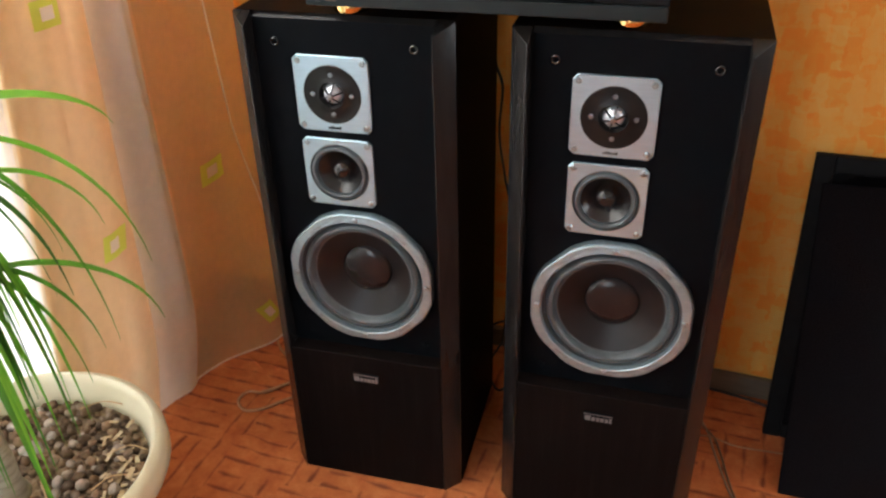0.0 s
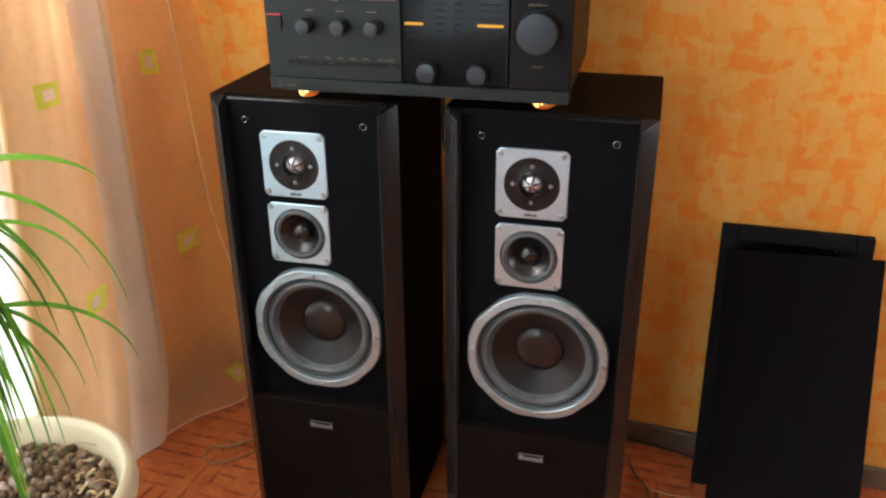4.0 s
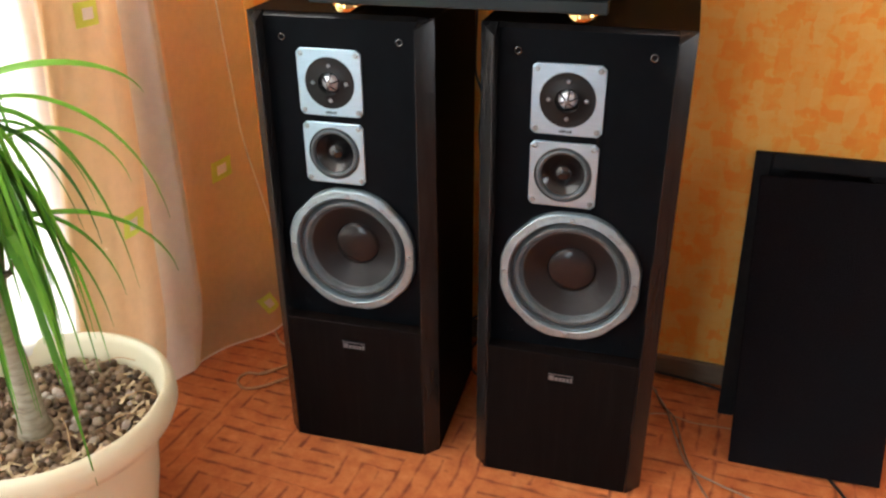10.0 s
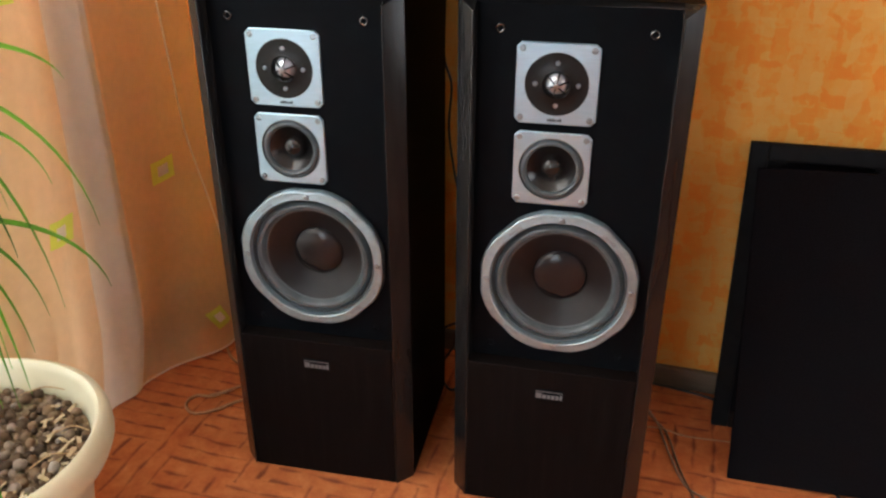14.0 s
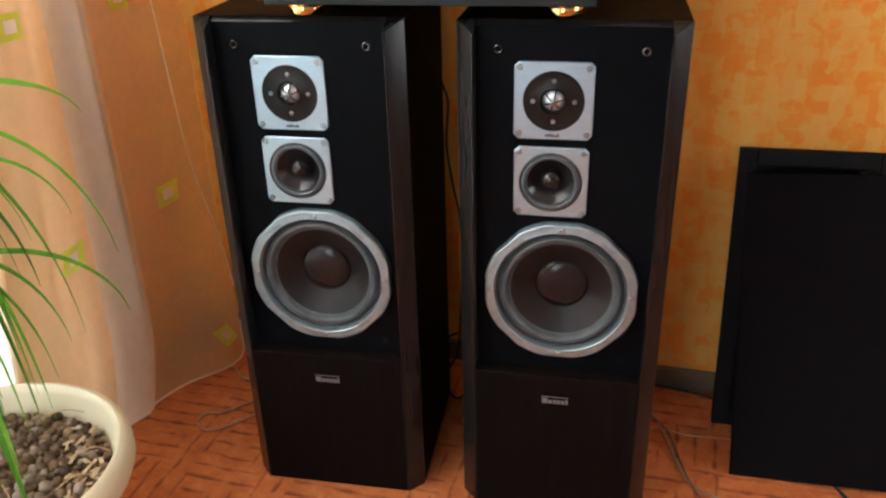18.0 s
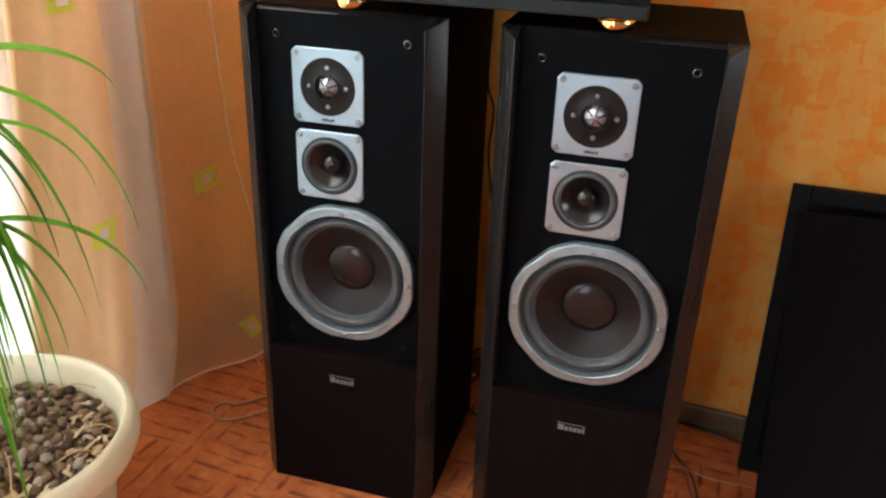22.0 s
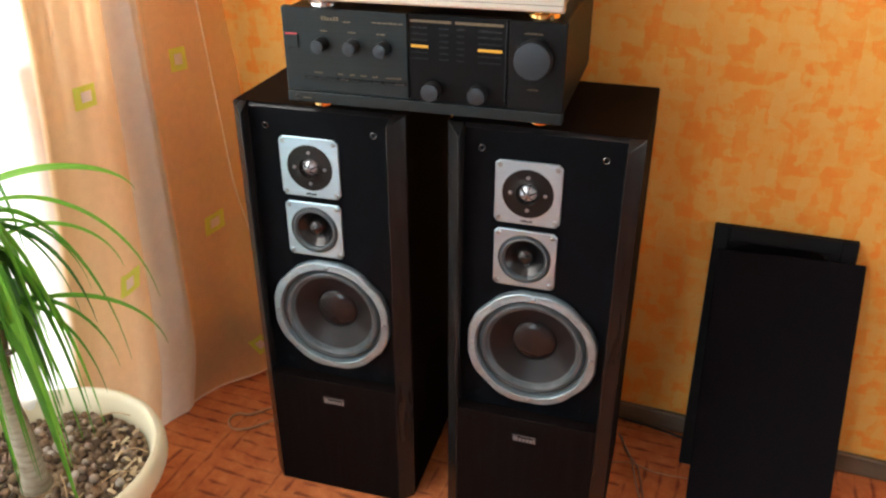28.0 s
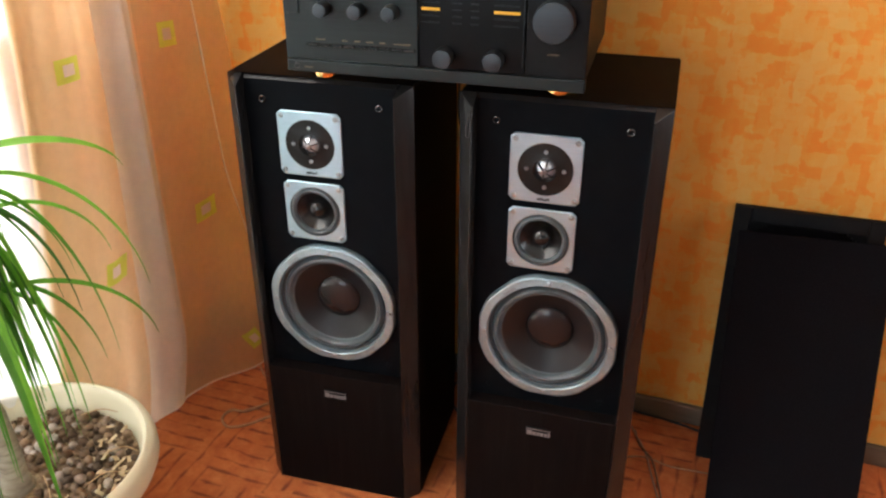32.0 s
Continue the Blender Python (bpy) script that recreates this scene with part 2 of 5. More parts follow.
RING = grain("cast_aluminium_ring", [(0.3, (0.27, 0.36, 0.40)), (0.7, (0.34, 0.43, 0.47))], (3, 3, 3), 30, 5, 0.48, 0.80, 0.03, 90)
RING_MARK = grain("faint_ring_print", [(0.3, (0.20, 0.23, 0.24)), (0.7, (0.26, 0.29, 0.30))], noise_scale=200, rough=0.5, metal=0.5, bump=0.0)
STEEL = grain("screw_steel", [(0.3, (0.26, 0.31, 0.34)), (0.7, (0.36, 0.42, 0.46))], noise_scale=300, rough=0.3, metal=1.0, bump=0.0)
DARK_STEEL = grain("dark_screw", [(0.3, (0.16, 0.16, 0.16)), (0.7, (0.28, 0.28, 0.28))], noise_scale=300, rough=0.3, metal=1.0, bump=0.0)
RUBBER = grain("grey_rubber_surround", [(0.3, (0.042, 0.054, 0.060)), (0.7, (0.066, 0.082, 0.090))], noise_scale=60, rough=0.38, bump=0.1)
CONE = grain("brown_polypropylene_cone", [(0.3, (0.0085, 0.0074, 0.0080)), (0.7, (0.013, 0.0112, 0.0120))], noise_scale=20, rough=0.38, bump=0.1, bump_scale=80, spec=0.30)
CAP = grain("brown_dust_cap", [(0.3, (0.012, 0.0102, 0.0110)), (0.7, (0.018, 0.0152, 0.0160))], noise_scale=25, rough=0.20, bump=0.04, spec=0.35)
MID_CONE = grain("black_paper_cone", [(0.3, (0.009, 0.0085, 0.009)), (0.7, (0.016, 0.015, 0.016))], noise_scale=40, rough=0.27, bump=0.1)
GLOSS_BLACK = grain("gloss_black_cap", [(0.3, (0.010, 0.009, 0.009)), (0.7, (0.016, 0.015, 0.015))], noise_scale=20, rough=0.12, bump=0.0)
TWEETER_BLACK = grain("tweeter_black", [(0.3, (0.004, 0.004, 0.004)), (0.7, (0.008, 0.008, 0.008))], noise_scale=60, rough=0.35, bump=0.05, spec=0.25)
PEG_BLACK = grain("peg_socket_black", [(0.3, (0.008, 0.008, 0.008)), (0.7, (0.014, 0.014, 0.014))], noise_scale=60, rough=0.16, bump=0.0, spec=0.8)
SILVER_MARK = grain("silver_print", [(0.3, (0.17, 0.18, 0.19)), (0.7, (0.24, 0.25, 0.26))], noise_scale=200, rough=0.4, metal=0.3, bump=0.0)
GREY_MARK = grain("grey_print", [(0.3, (0.014, 0.017, 0.020)), (0.7, (0.022, 0.026, 0.030))], noise_scale=200, rough=0.5, bump=0.0, spec=0.1)
GOLD = grain("polished_gold", [(0.3, (0.80, 0.52, 0.18)), (0.7, (0.90, 0.64, 0.28))], noise_scale=60, rough=0.14, metal=1.0, bump=0.0)
DOME = grain("silver_dome", [(0.3, (0.50, 0.55, 0.60)), (0.7, (0.62, 0.67, 0.72))], noise_scale=60, rough=0.24, metal=0.6, bump=0.0)
CHROME = grain("polished_chrome", [(0.3, (0.72, 0.72, 0.70)), (0.7, (0.85, 0.85, 0.83))], noise_scale=60, rough=0.12, metal=1.0, bump=0.0)
AMP_FACE = grain("black_brushed_face", [(0.3, (0.0095, 0.0140, 0.0150)), (0.7, (0.014, 0.020, 0.021))], (1, 60, 60), 6, rough=0.34, bump=0.05, spec=0.18)
AMP_CASE = grain("black_painted_steel", [(0.3, (0.0045, 0.0050, 0.0055)), (0.7, (0.0075, 0.0082, 0.0088))], noise_scale=120, rough=0.4, bump=0.1, bump_scale=500, spec=0.1)
AMP_GLASS = grain("smoked_window", [(0.3, (0.006, 0.007, 0.008)), (0.7, (0.010, 0.011, 0.012))], noise_scale=10, rough=0.1, bump=0.0, spec=0.07)
KNOB = grain("grey_knob_face", [(0.3, (0.020, 0.027, 0.033)), (0.7, (0.030, 0.038, 0.045))], (1, 1, 60), 20, rough=0.36, metal=0.5, bump=0.03)
KNOB_SIDE = grain("black_knob_side", [(0.3, (0.010, 0.010, 0.010)), (0.7, (0.018, 0.018, 0.018))], noise_scale=80, rough=0.35, bump=0.0)
AMBER = emitter("amber_indicator", (1.0, 0.48, 0.03), 0.9)
RED_MARK = mat("red_power_mark", (0.45, 0.03, 0.04), 0.5)
GOLD_MARK = grain("gold_print", [(0.3, (0.08, 0.062, 0.03)), (0.7, (0.12, 0.092, 0.045))], noise_scale=200, rough=0.5, bump=0.0)
CHAMPAGNE = grain("champagne_aluminium", [(0.3, (0.47, 0.435, 0.345)), (0.7, (0.55, 0.51, 0.415))], (60, 2, 60), 6, rough=0.38, metal=0.85, bump=0.04)
CHAMPAGNE_TOP = grain("champagne_painted_case", [(0.3, (0.36, 0.27, 0.18)), (0.7, (0.44, 0.335, 0.23))], noise_scale=50, rough=0.42, metal=0.5, bump=0.05, bump_scale=500)
DISPLAY = grain("display_window", [(0.3, (0.012, 0.008, 0.014)), (0.7, (0.020, 0.012, 0.020))], noise_scale=20, rough=0.1, bump=0.0)
DIGITS = emitter("display_digits", (0.75, 0.92, 1.0), 1.6)
GROOVE = grain("dark_groove", [(0.3, (0.03, 0.027, 0.025)), (0.7, (0.05, 0.045, 0.04))], noise_scale=60, rough=0.6, bump=0.0)
GRILLE_CLOTH = grain("black_grille_cloth", [(0.3, (0.004, 0.0038, 0.0048)), (0.7, (0.010, 0.0092, 0.0112))], noise_scale=260, rough=0.9, bump=0.9, bump_scale=420, spec=0.02)
GRILLE_FRAME = grain("black_grille_frame", [(0.3, (0.005, 0.005, 0.006)), (0.7, (0.010, 0.010, 0.011))], noise_scale=40, rough=0.6, bump=0.1, spec=0.12)
POT = grain("cream_plastic_pot", [(0.3, (0.68, 0.63, 0.43)), (0.7, (0.74, 0.69, 0.50))], noise_scale=7, rough=0.38, bump=0.05, spec=0.5)
TRUNK = grain("pale_grey_bark", [(0.25, (0.16, 0.13, 0.09)), (0.5, (0.34, 0.30, 0.22)), (0.8, (0.45, 0.41, 0.32))], (1, 1, 5), 30, rough=0.8, bump=0.6, bump_scale=60)
LEAF_BASE = grain("brown_leaf_scar", [(0.3, (0.06, 0.045, 0.03)), (0.7, (0.12, 0.10, 0.06))], noise_scale=60, rough=0.8, bump=0.3)
LITTER = grain("straw_flakes", [(0.3, (0.30, 0.20, 0.10)), (0.5, (0.50, 0.38, 0.22)), (0.7, (0.64, 0.54, 0.38))], noise_scale=45, rough=0.8, bump=0.1)
TWIG = grain("dry_straw", [(0.3, (0.42, 0.26, 0.12)), (0.7, (0.56, 0.38, 0.20))], noise_scale=60, rough=0.7, bump=0.1)
CABLE_BLACK = mat("black_cable", (0.012, 0.012, 0.012), 0.45)
CABLE_WHITE = grain("pale_cable", [(0.3, (0.26, 0.17, 0.115)), (0.7, (0.34, 0.23, 0.16))], noise_scale=60, rough=0.4, bump=0.0)
CABLE_COPPER = grain("clear_copper_cable", [(0.3, (0.40, 0.21, 0.115)), (0.7, (0.54, 0.31, 0.18))], noise_scale=90, rough=0.25, bump=0.0)
CABLE_BROWN = grain("brown_flat_cable", [(0.3, (0.16, 0.075, 0.040)), (0.7, (0.24, 0.12, 0.065))], noise_scale=90, rough=0.4, bump=0.0)
SHEER = sheer_material("peach_sheer", (0.99, 0.75, 0.45), 0.20, 0.46)
SHEER_EDGE = sheer_material("pale_peach_sheer_edge", (0.99, 0.955, 0.87), 0.05, 0.42)
SHEER_FOLD = sheer_material("pale_peach_sheer_fold", (0.98, 0.88, 0.72), 0.16, 0.16)
SHEER_HEM = sheer_material("peach_sheer_hem", (0.95, 0.88, 0.80), 0.08)
VALANCE = sheer_material("olive_sheer", (0.66, 0.70, 0.40), 0.42)
VALANCE_TRIM = sheer_material("olive_trim", (0.22, 0.26, 0.11), 0.06)
SHEER_THIN = sheer_material("peach_sheer_thin", (0.99, 0.755, 0.43), 0.31)
TULLE = sheer_material("white_tulle", (0.95, 0.94, 0.92), 0.22)
PATCH_GREEN = sheer_material("lime_applique", (0.74, 0.86, 0.16), 0.03, 0.45)
PATCH_WHITE = sheer_material("white_applique", (0.94, 0.92, 0.84), 0.06, 0.35)
GLASS = mat("window_glass", (1, 1, 1), 0.0)
bsdf(GLASS).inputs["Transmission Weight"].default_value = 1.0
OUTSIDE = emitter("bright_overcast_outdoors", (1.0, 0.99, 0.97), 5.0)


def leaf_material():
    m = mat("green_leaf", (0.1, 0.2, 0.03), 0.38, 0, 0.5)
    info = m.node_tree.nodes.new("ShaderNodeObjectInfo")
    r = ramp(m, [(0.0, (0.040, 0.125, 0.022)), (0.4, (0.085, 0.25, 0.025)), (0.75, (0.14, 0.38, 0.03)), (1.0, (0.20, 0.46, 0.05))])
    join(m, info, "Random", r, "Fac")
    p = coords(m)
    n = node(m, "ShaderNodeTexNoise", Scale=40.0, Detail=3.0)
    join(m, p, "Vector", n, "Vector")
    v = mixcol(m, "MULTIPLY")
    v.inputs[0].default_value = 0.5
    join(m, r, "Color", v, "A")
    r2 = ramp(m, [(0.3, (0.6, 0.7, 0.5)), (0.7, (1, 1, 1))])
    join(m, n, "Fac", r2, "Fac")
    join(m, r2, "Color", v, "B")
    join(m, v, "Result", bsdf(m), "Base Color")
    tr = m.node_tree.nodes.new("ShaderNodeBsdfTranslucent")
    join(m, v, "Result", tr, "Color")
    mx = m.node_tree.nodes.new("ShaderNodeMixShader")
    mx.inputs[0].default_value = 0.45
    out = m.node_tree.nodes["Material Output"]
    m.node_tree.links.new(bsdf(m).outputs[0], mx.inputs[1])
    m.node_tree.links.new(tr.outputs[0], mx.inputs[2])
    m.node_tree.links.new(mx.outputs[0], out.inputs["Surface"])
    return m


LEAF = leaf_material()


def pebble_material():
    m = mat("clay_pebble", (0.15, 0.11, 0.09), 0.75, 0, 0.3)
    info = m.node_tree.nodes.new("ShaderNodeObjectInfo")
    geo = m.node_tree.nodes.new("ShaderNodeNewGeometry")
    s = math_node(m, "ADD")
    join(m, info, "Random", s, 0)
    join(m, geo, "Random Per Island", s, 1)
    fr = math_node(m, "FRACT")
    join(m, s, "Value", fr, 0)
    r = ramp(m, [(0.0, (0.075, 0.048, 0.030)), (0.35, (0.17, 0.108, 0.062)), (0.65, (0.27, 0.175, 0.10)), (0.88, (0.33, 0.25, 0.185)), (1.0, (0.52, 0.46, 0.40))])
    join(m, fr, "Value", r, "Fac")
    p = coords(m)
    n = node(m, "ShaderNodeTexNoise", Scale=160.0, Detail=4.0)
    join(m, p, "Vector", n, "Vector")
    v = mixcol(m, "MULTIPLY")
    v.inputs[0].default_value = 0.6
    r2 = ramp(m, [(0.3, (0.45, 0.42, 0.40)), (0.65, (1.0, 1.0, 1.0))])
    join(m, n, "Fac", r2, "Fac")
    join(m, r, "Color", v, "A")
    join(m, r2, "Color", v, "B")
    join(m, v, "Result", bsdf(m), "Base Color")
    b = node(m, "ShaderNodeBump", Strength=0.5, Distance=0.001)
    join(m, n, "Fac", b, "Height")
    join(m, b, "Normal", bsdf(m), "Normal")
    return m


PEBBLE = pebble_material()

# ---- mesh helpers ----


def part(name, bm, material, parent=None, label="", at=None, smooth=None):
    """Links a bmesh as one mesh object, under a thing or part if one is given."""
    me = bpy.data.meshes.new(name)
    bm.normal_update()
    if smooth is not None:
        for f in bm.faces:
            f.smooth = True
        for e in bm.edges:
            if len(e.link_faces) == 2 and e.calc_face_angle(0.0) > radians(smooth):
                e.smooth = False
    bm.to_mesh(me)
    bm.free()
    me.materials.append(material)
    ob = new(name, me)
    if parent is not None:
        ob.parent = parent
    if at is not None:
        ob.matrix_basis = at
    if label:
        tagged(ob, label)
    return ob


def same_mesh(name, ob, parent, at):
    """Another object on the mesh of ob."""
    o = new(name, ob.data)
    o.parent = parent
    o.matrix_basis = at
    return o


def thing(name, m, label, category, group="", kind=""):
    ob = new(name)
    ob.empty_display_size = 0.05
    ob.matrix_basis = m
    return tagged(ob, label, category, group, kind)


def box(x0, x1, y0, y1, z0, z1, bevel=0.0, segments=2, bm=None):
    own = bmesh.new()
    bmesh.ops.create_cube(own, size=1)
    for v in own.verts:
        v.co = Vector((x0 + (v.co.x + 0.5) * (x1 - x0), y0 + (v.co.y + 0.5) * (y1 - y0), z0 + (v.co.z + 0.5) * (z1 - z0)))
    if bevel:
        bmesh.ops.bevel(own, geom=list(own.edges), offset=bevel, segments=segments, profile=0.5, affect="EDGES")
    if bm is None:
        return own
    me = bpy.data.meshes.new("tmp")
    own.to_mesh(me)
    own.free()
    bm.from_mesh(me)
    bpy.data.meshes.remove(me)
    return bm


def lathe(profile, centre=(0, 0, 0), axis="y", steps=48, radius=None):
    """Turns (radius, depth) pairs about an axis through centre; depth runs along the axis. radius: a factor by angle."""
    bm = bmesh.new()
    rings = []
    for r, d in profile:
        ring = []
        if r < 1e-6:
            p = (0, d, 0) if axis == "y" else (0, 0, d)
            ring = [bm.verts.new(Vector(p) + Vector(centre))]
        else:
            for k in range(steps):
                a = 2 * math.pi * k / steps
                q = r * (radius(a) if radius else 1.0)
                p = (q * math.cos(a), d, q * math.sin(a)) if axis == "y" else (q * math.cos(a), q * math.sin(a), d)
                ring.append(bm.verts.new(Vector(p) + Vector(centre)))
        rings.append(ring)
    for a, b in zip(rings, rings[1:]):
        for k in range(steps):
            i, j = k, (k + 1) % steps
            if len(a) == 1 and len(b) == 1:
                continue
            if len(a) == 1:
                bm.faces.new((a[0], b[i], b[j]))
            elif len(b) == 1:
                bm.faces.new((a[i], b[0], a[j]))
            else:
                bm.faces.new((a[i], b[i], b[j], a[j]))
    bmesh.ops.recalc_face_normals(bm, faces=bm.faces)
    return bm


def tube(points, radius, sides=8, taper=1.0):
    """A round tube along points, closed at both ends."""
    bm = bmesh.new()
    pts = [Vector(p) for p in points]
    rings = []
    n = len(pts)
    for k, p in enumerate(pts):
        d = (pts[min(k + 1, n - 1)] - pts[max(k - 1, 0)]).normalized()
        side = d.cross(Vector((0.13, 0.21, 0.97))).normalized()
        up = side.cross(d)
        r = radius * (1 + (taper - 1) * k / (n - 1))
        rings.append([bm.verts.new(p + r * (math.cos(a) * side + math.sin(a) * up)) for a in (2 * math.pi * i / sides for i in range(sides))])
    for a, b in zip(rings, rings[1:]):
        for i in range(sides):
            j = (i + 1) % sides
            bm.faces.new((a[i], a[j], b[j], b[i]))
    bm.faces.new(rings[0][::-1])
    bm.faces.new(rings[-1])
    return bm


def smooth_path(points, per=8):
    """A curve through the points."""
    p = [Vector(q) for q in points]
    p = [2 * p[0] - p[1]] + p + [2 * p[-1] - p[-2]]
    out = []
    for k in range(1, len(p) - 2):
        for s in range(per):
            t = s / per
            a, b, c, d = p[k - 1], p[k], p[k + 1], p[k + 2]
            out.append(0.5 * (2 * b + (c - a) * t + (2 * a - 5 * b + 4 * c - d) * t * t + (3 * b - a - 3 * c + d) * t ** 3))
    out.append(p[-2])
    return out


def rounded_plate(w, h, r, depth, hole=0.0, centre=(0, 0), bevel=0.0012, steps=48):
    """A square plate in the xz plane with round corners, its face at y = -depth, with a round hole."""
    bm = bmesh.new()

    def outline(inset, y):
        pts = []
        ww, hh, rr = w / 2 - inset, h / 2 - inset, max(r - inset, 0.0005)
        for k in range(steps):
            a = 2 * math.pi * (k + 0.5) / steps
            c, s = math.cos(a), math.sin(a)
            far = min(ww / max(abs(c), 1e-6), hh / max(abs(s), 1e-6))
            x, z = c * far, s * far
            cx, cz = math.copysign(ww - rr, x), math.copysign(hh - rr, z)
            if abs(x) > ww - rr and abs(z) > hh - rr:
                d = Vector((x - cx, z - cz)).normalized() * rr
                x, z = cx + d.x, cz + d.y
            pts.append(bm.verts.new((centre[0] + x, y, centre[1] + z)))
        return pts

    def circle(rad, y):
        return [bm.verts.new((centre[0] + rad * math.cos(2 * math.pi * (k + 0.5) / steps), y, centre[1] + rad * math.sin(2 * math.pi * (k + 0.5) / steps))) for k in range(steps)]

    loops = [outline(0, 0), outline(0, -depth + bevel), outline(bevel, -depth)]
    if hole:
        loops += [circle(hole, -depth), circle(hole, 0.0)]
    for a, b in zip(loops, loops[1:]):
        for k in range(steps):
            j = (k + 1) % steps
            bm.faces.new((a[k], a[j], b[j], b[k]))
    if not hole:
        bm.faces.new(loops[-1])
    bmesh.ops.recalc_face_normals(bm, faces=bm.faces)
    return bm


def pierced(bm, x0, x1, z0, z1, cx, cz, r, depth, steps=64):
    """Adds to bm a panel in the xz plane, its face at y = 0, with a round hole that is depth deep."""
    outer, inner, deep = [], [], []
    for k in range(steps):
        a = 2 * math.pi * (k + 0.5) / steps
        c, s = math.cos(a), math.sin(a)
        far = min((x1 - cx if c > 0 else cx - x0) / max(abs(c), 1e-6), (z1 - cz if s > 0 else cz - z0) / max(abs(s), 1e-6))
        outer.append(bm.verts.new((cx + c * far, 0, cz + s * far)))
        inner.append(bm.verts.new((cx + c * r, 0, cz + s * r)))
        deep.append(bm.verts.new((cx + c * r, depth, cz + s * r)))
    for k in range(steps):
        j = (k + 1) % steps
        bm.faces.new((outer[k], outer[j], inner[j], inner[k]))
        bm.faces.new((inner[k], inner[j], deep[j], deep[k]))
        a, b = outer[k].co, outer[j].co
        if abs(a.x - b.x) > 1e-6 and abs(a.z - b.z) > 1e-6:
            p = bm.verts.new((x1 if a.x + b.x > 2 * cx else x0, 0, z1 if a.z + b.z > 2 * cz else z0))
            bm.faces.new((outer[k], p, outer[j]))


def bar_rows(x0, x1, z0, z1, y, count, seed, fill=0.72):
    """A word that cannot be read: a row of short bars."""
    rng = random.Random(seed)
    step, low = (x1 - x0) / count, z0 + 0.08 * (z1 - z0)
    line = [(x0, z0)]
    for k in range(count):
        x, h = x0 + k * step, z0 + (z1 - z0) * rng.choice((0.7, 0.75, 1.0))
        line += [(x + step * fill, low), (x + step * fill, h), (x, h), (x, low)][::-1]
    line.insert(0, (x0 + step * (count - 1 + fill), z0))
    bm = bmesh.new()
    face = bm.faces.new([bm.verts.new((px, y - 0.0006, pz)) for px, pz in line])
    out = bmesh.ops.extrude_face_region(bm, geom=[face])["geom"]
    bmesh.ops.translate(bm, vec=(0, 0.001, 0), verts=[v for v in out if isinstance(v, bmesh.types.BMVert)])
    bmesh.ops.recalc_face_normals(bm, faces=bm.faces)
    return bm


def screw(rad, height):
    """A pan-head cross screw that looks along -y."""
    bm = lathe([(rad, 0.0), (rad, -height * 0.4), (rad * 0.72, -height), (rad * 0.4, -height * 1.05), (rad * 0.34, -height * 0.5), (0, -height * 0.45)], steps=16)
    return bm


# ---- setting ----
NORTH = 1.376        # face of the orange wall
WEST = -1.06        # face of the window wall
EAST, SOUTH, TOP = 4.50, -2.60, 2.55

floor = tagged(part("floor", box(WEST - 0.25, EAST + 0.15, SOUTH - 0.15, NORTH + 0.15, -0.12, 0.0), CARPET), "terracotta carpet with a dark broken-line pattern", "floor", kind="structure")
ceiling = tagged(part("ceiling", box(WEST - 0.25, EAST + 0.15, SOUTH - 0.15, NORTH + 0.15, TOP, TOP + 0.12), PLASTER), "plain white ceiling", "ceiling", kind="structure")
wall_north = tagged(part("wall_north", box(WEST - 0.25, EAST + 0.15, NORTH, NORTH + 0.15, 0.0, TOP), WALLPAPER), "orange wallpaper wall with blotchy yellow texture", "wall", kind="structure")
# the east opening, its frame and its backdrop are added to let fill in
ey0, ey1, ez0, ez1 = FILL_WINDOW_E
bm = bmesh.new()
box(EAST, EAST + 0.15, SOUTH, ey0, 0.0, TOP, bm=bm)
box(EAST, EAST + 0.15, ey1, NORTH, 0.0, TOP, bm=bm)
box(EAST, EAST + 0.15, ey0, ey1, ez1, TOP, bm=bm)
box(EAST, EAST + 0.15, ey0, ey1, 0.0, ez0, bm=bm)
wall_east = tagged(part("wall_east", bm, PALE_WALL), "plain pale unseen wall with a window opening", "wall", kind="structure")
window_3 = thing("window_3", pose(EAST + 0.09, 0, 0), "unseen white-framed window in the pale wall", "window", kind="structure")
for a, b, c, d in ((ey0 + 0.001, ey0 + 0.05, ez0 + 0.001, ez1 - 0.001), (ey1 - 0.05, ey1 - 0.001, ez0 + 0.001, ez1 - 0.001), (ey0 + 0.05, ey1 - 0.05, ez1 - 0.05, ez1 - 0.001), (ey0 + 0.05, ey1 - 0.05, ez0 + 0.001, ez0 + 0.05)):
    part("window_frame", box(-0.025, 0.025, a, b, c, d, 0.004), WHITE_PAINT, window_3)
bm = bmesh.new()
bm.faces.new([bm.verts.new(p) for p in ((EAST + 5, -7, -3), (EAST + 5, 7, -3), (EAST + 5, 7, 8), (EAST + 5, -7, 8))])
fill_backdrop_east = tagged(part("fill_backdrop_east", bm, OUTSIDE), "bright glowing backdrop for the overcast daylight outside the window", "sky", kind="structure")
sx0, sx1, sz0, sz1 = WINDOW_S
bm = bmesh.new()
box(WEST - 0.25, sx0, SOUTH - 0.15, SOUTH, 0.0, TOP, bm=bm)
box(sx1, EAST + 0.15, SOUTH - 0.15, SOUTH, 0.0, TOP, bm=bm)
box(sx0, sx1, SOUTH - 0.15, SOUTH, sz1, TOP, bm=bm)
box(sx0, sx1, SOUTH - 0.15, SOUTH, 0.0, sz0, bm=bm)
wall_south = tagged(part("wall_south", bm, PALE_WALL), "plain pale unseen wall with a window opening", "wall", kind="structure")
window_2 = thing("window_2", pose(0, SOUTH - 0.08, 0), "unseen white-framed window in the pale wall", "window", kind="structure")
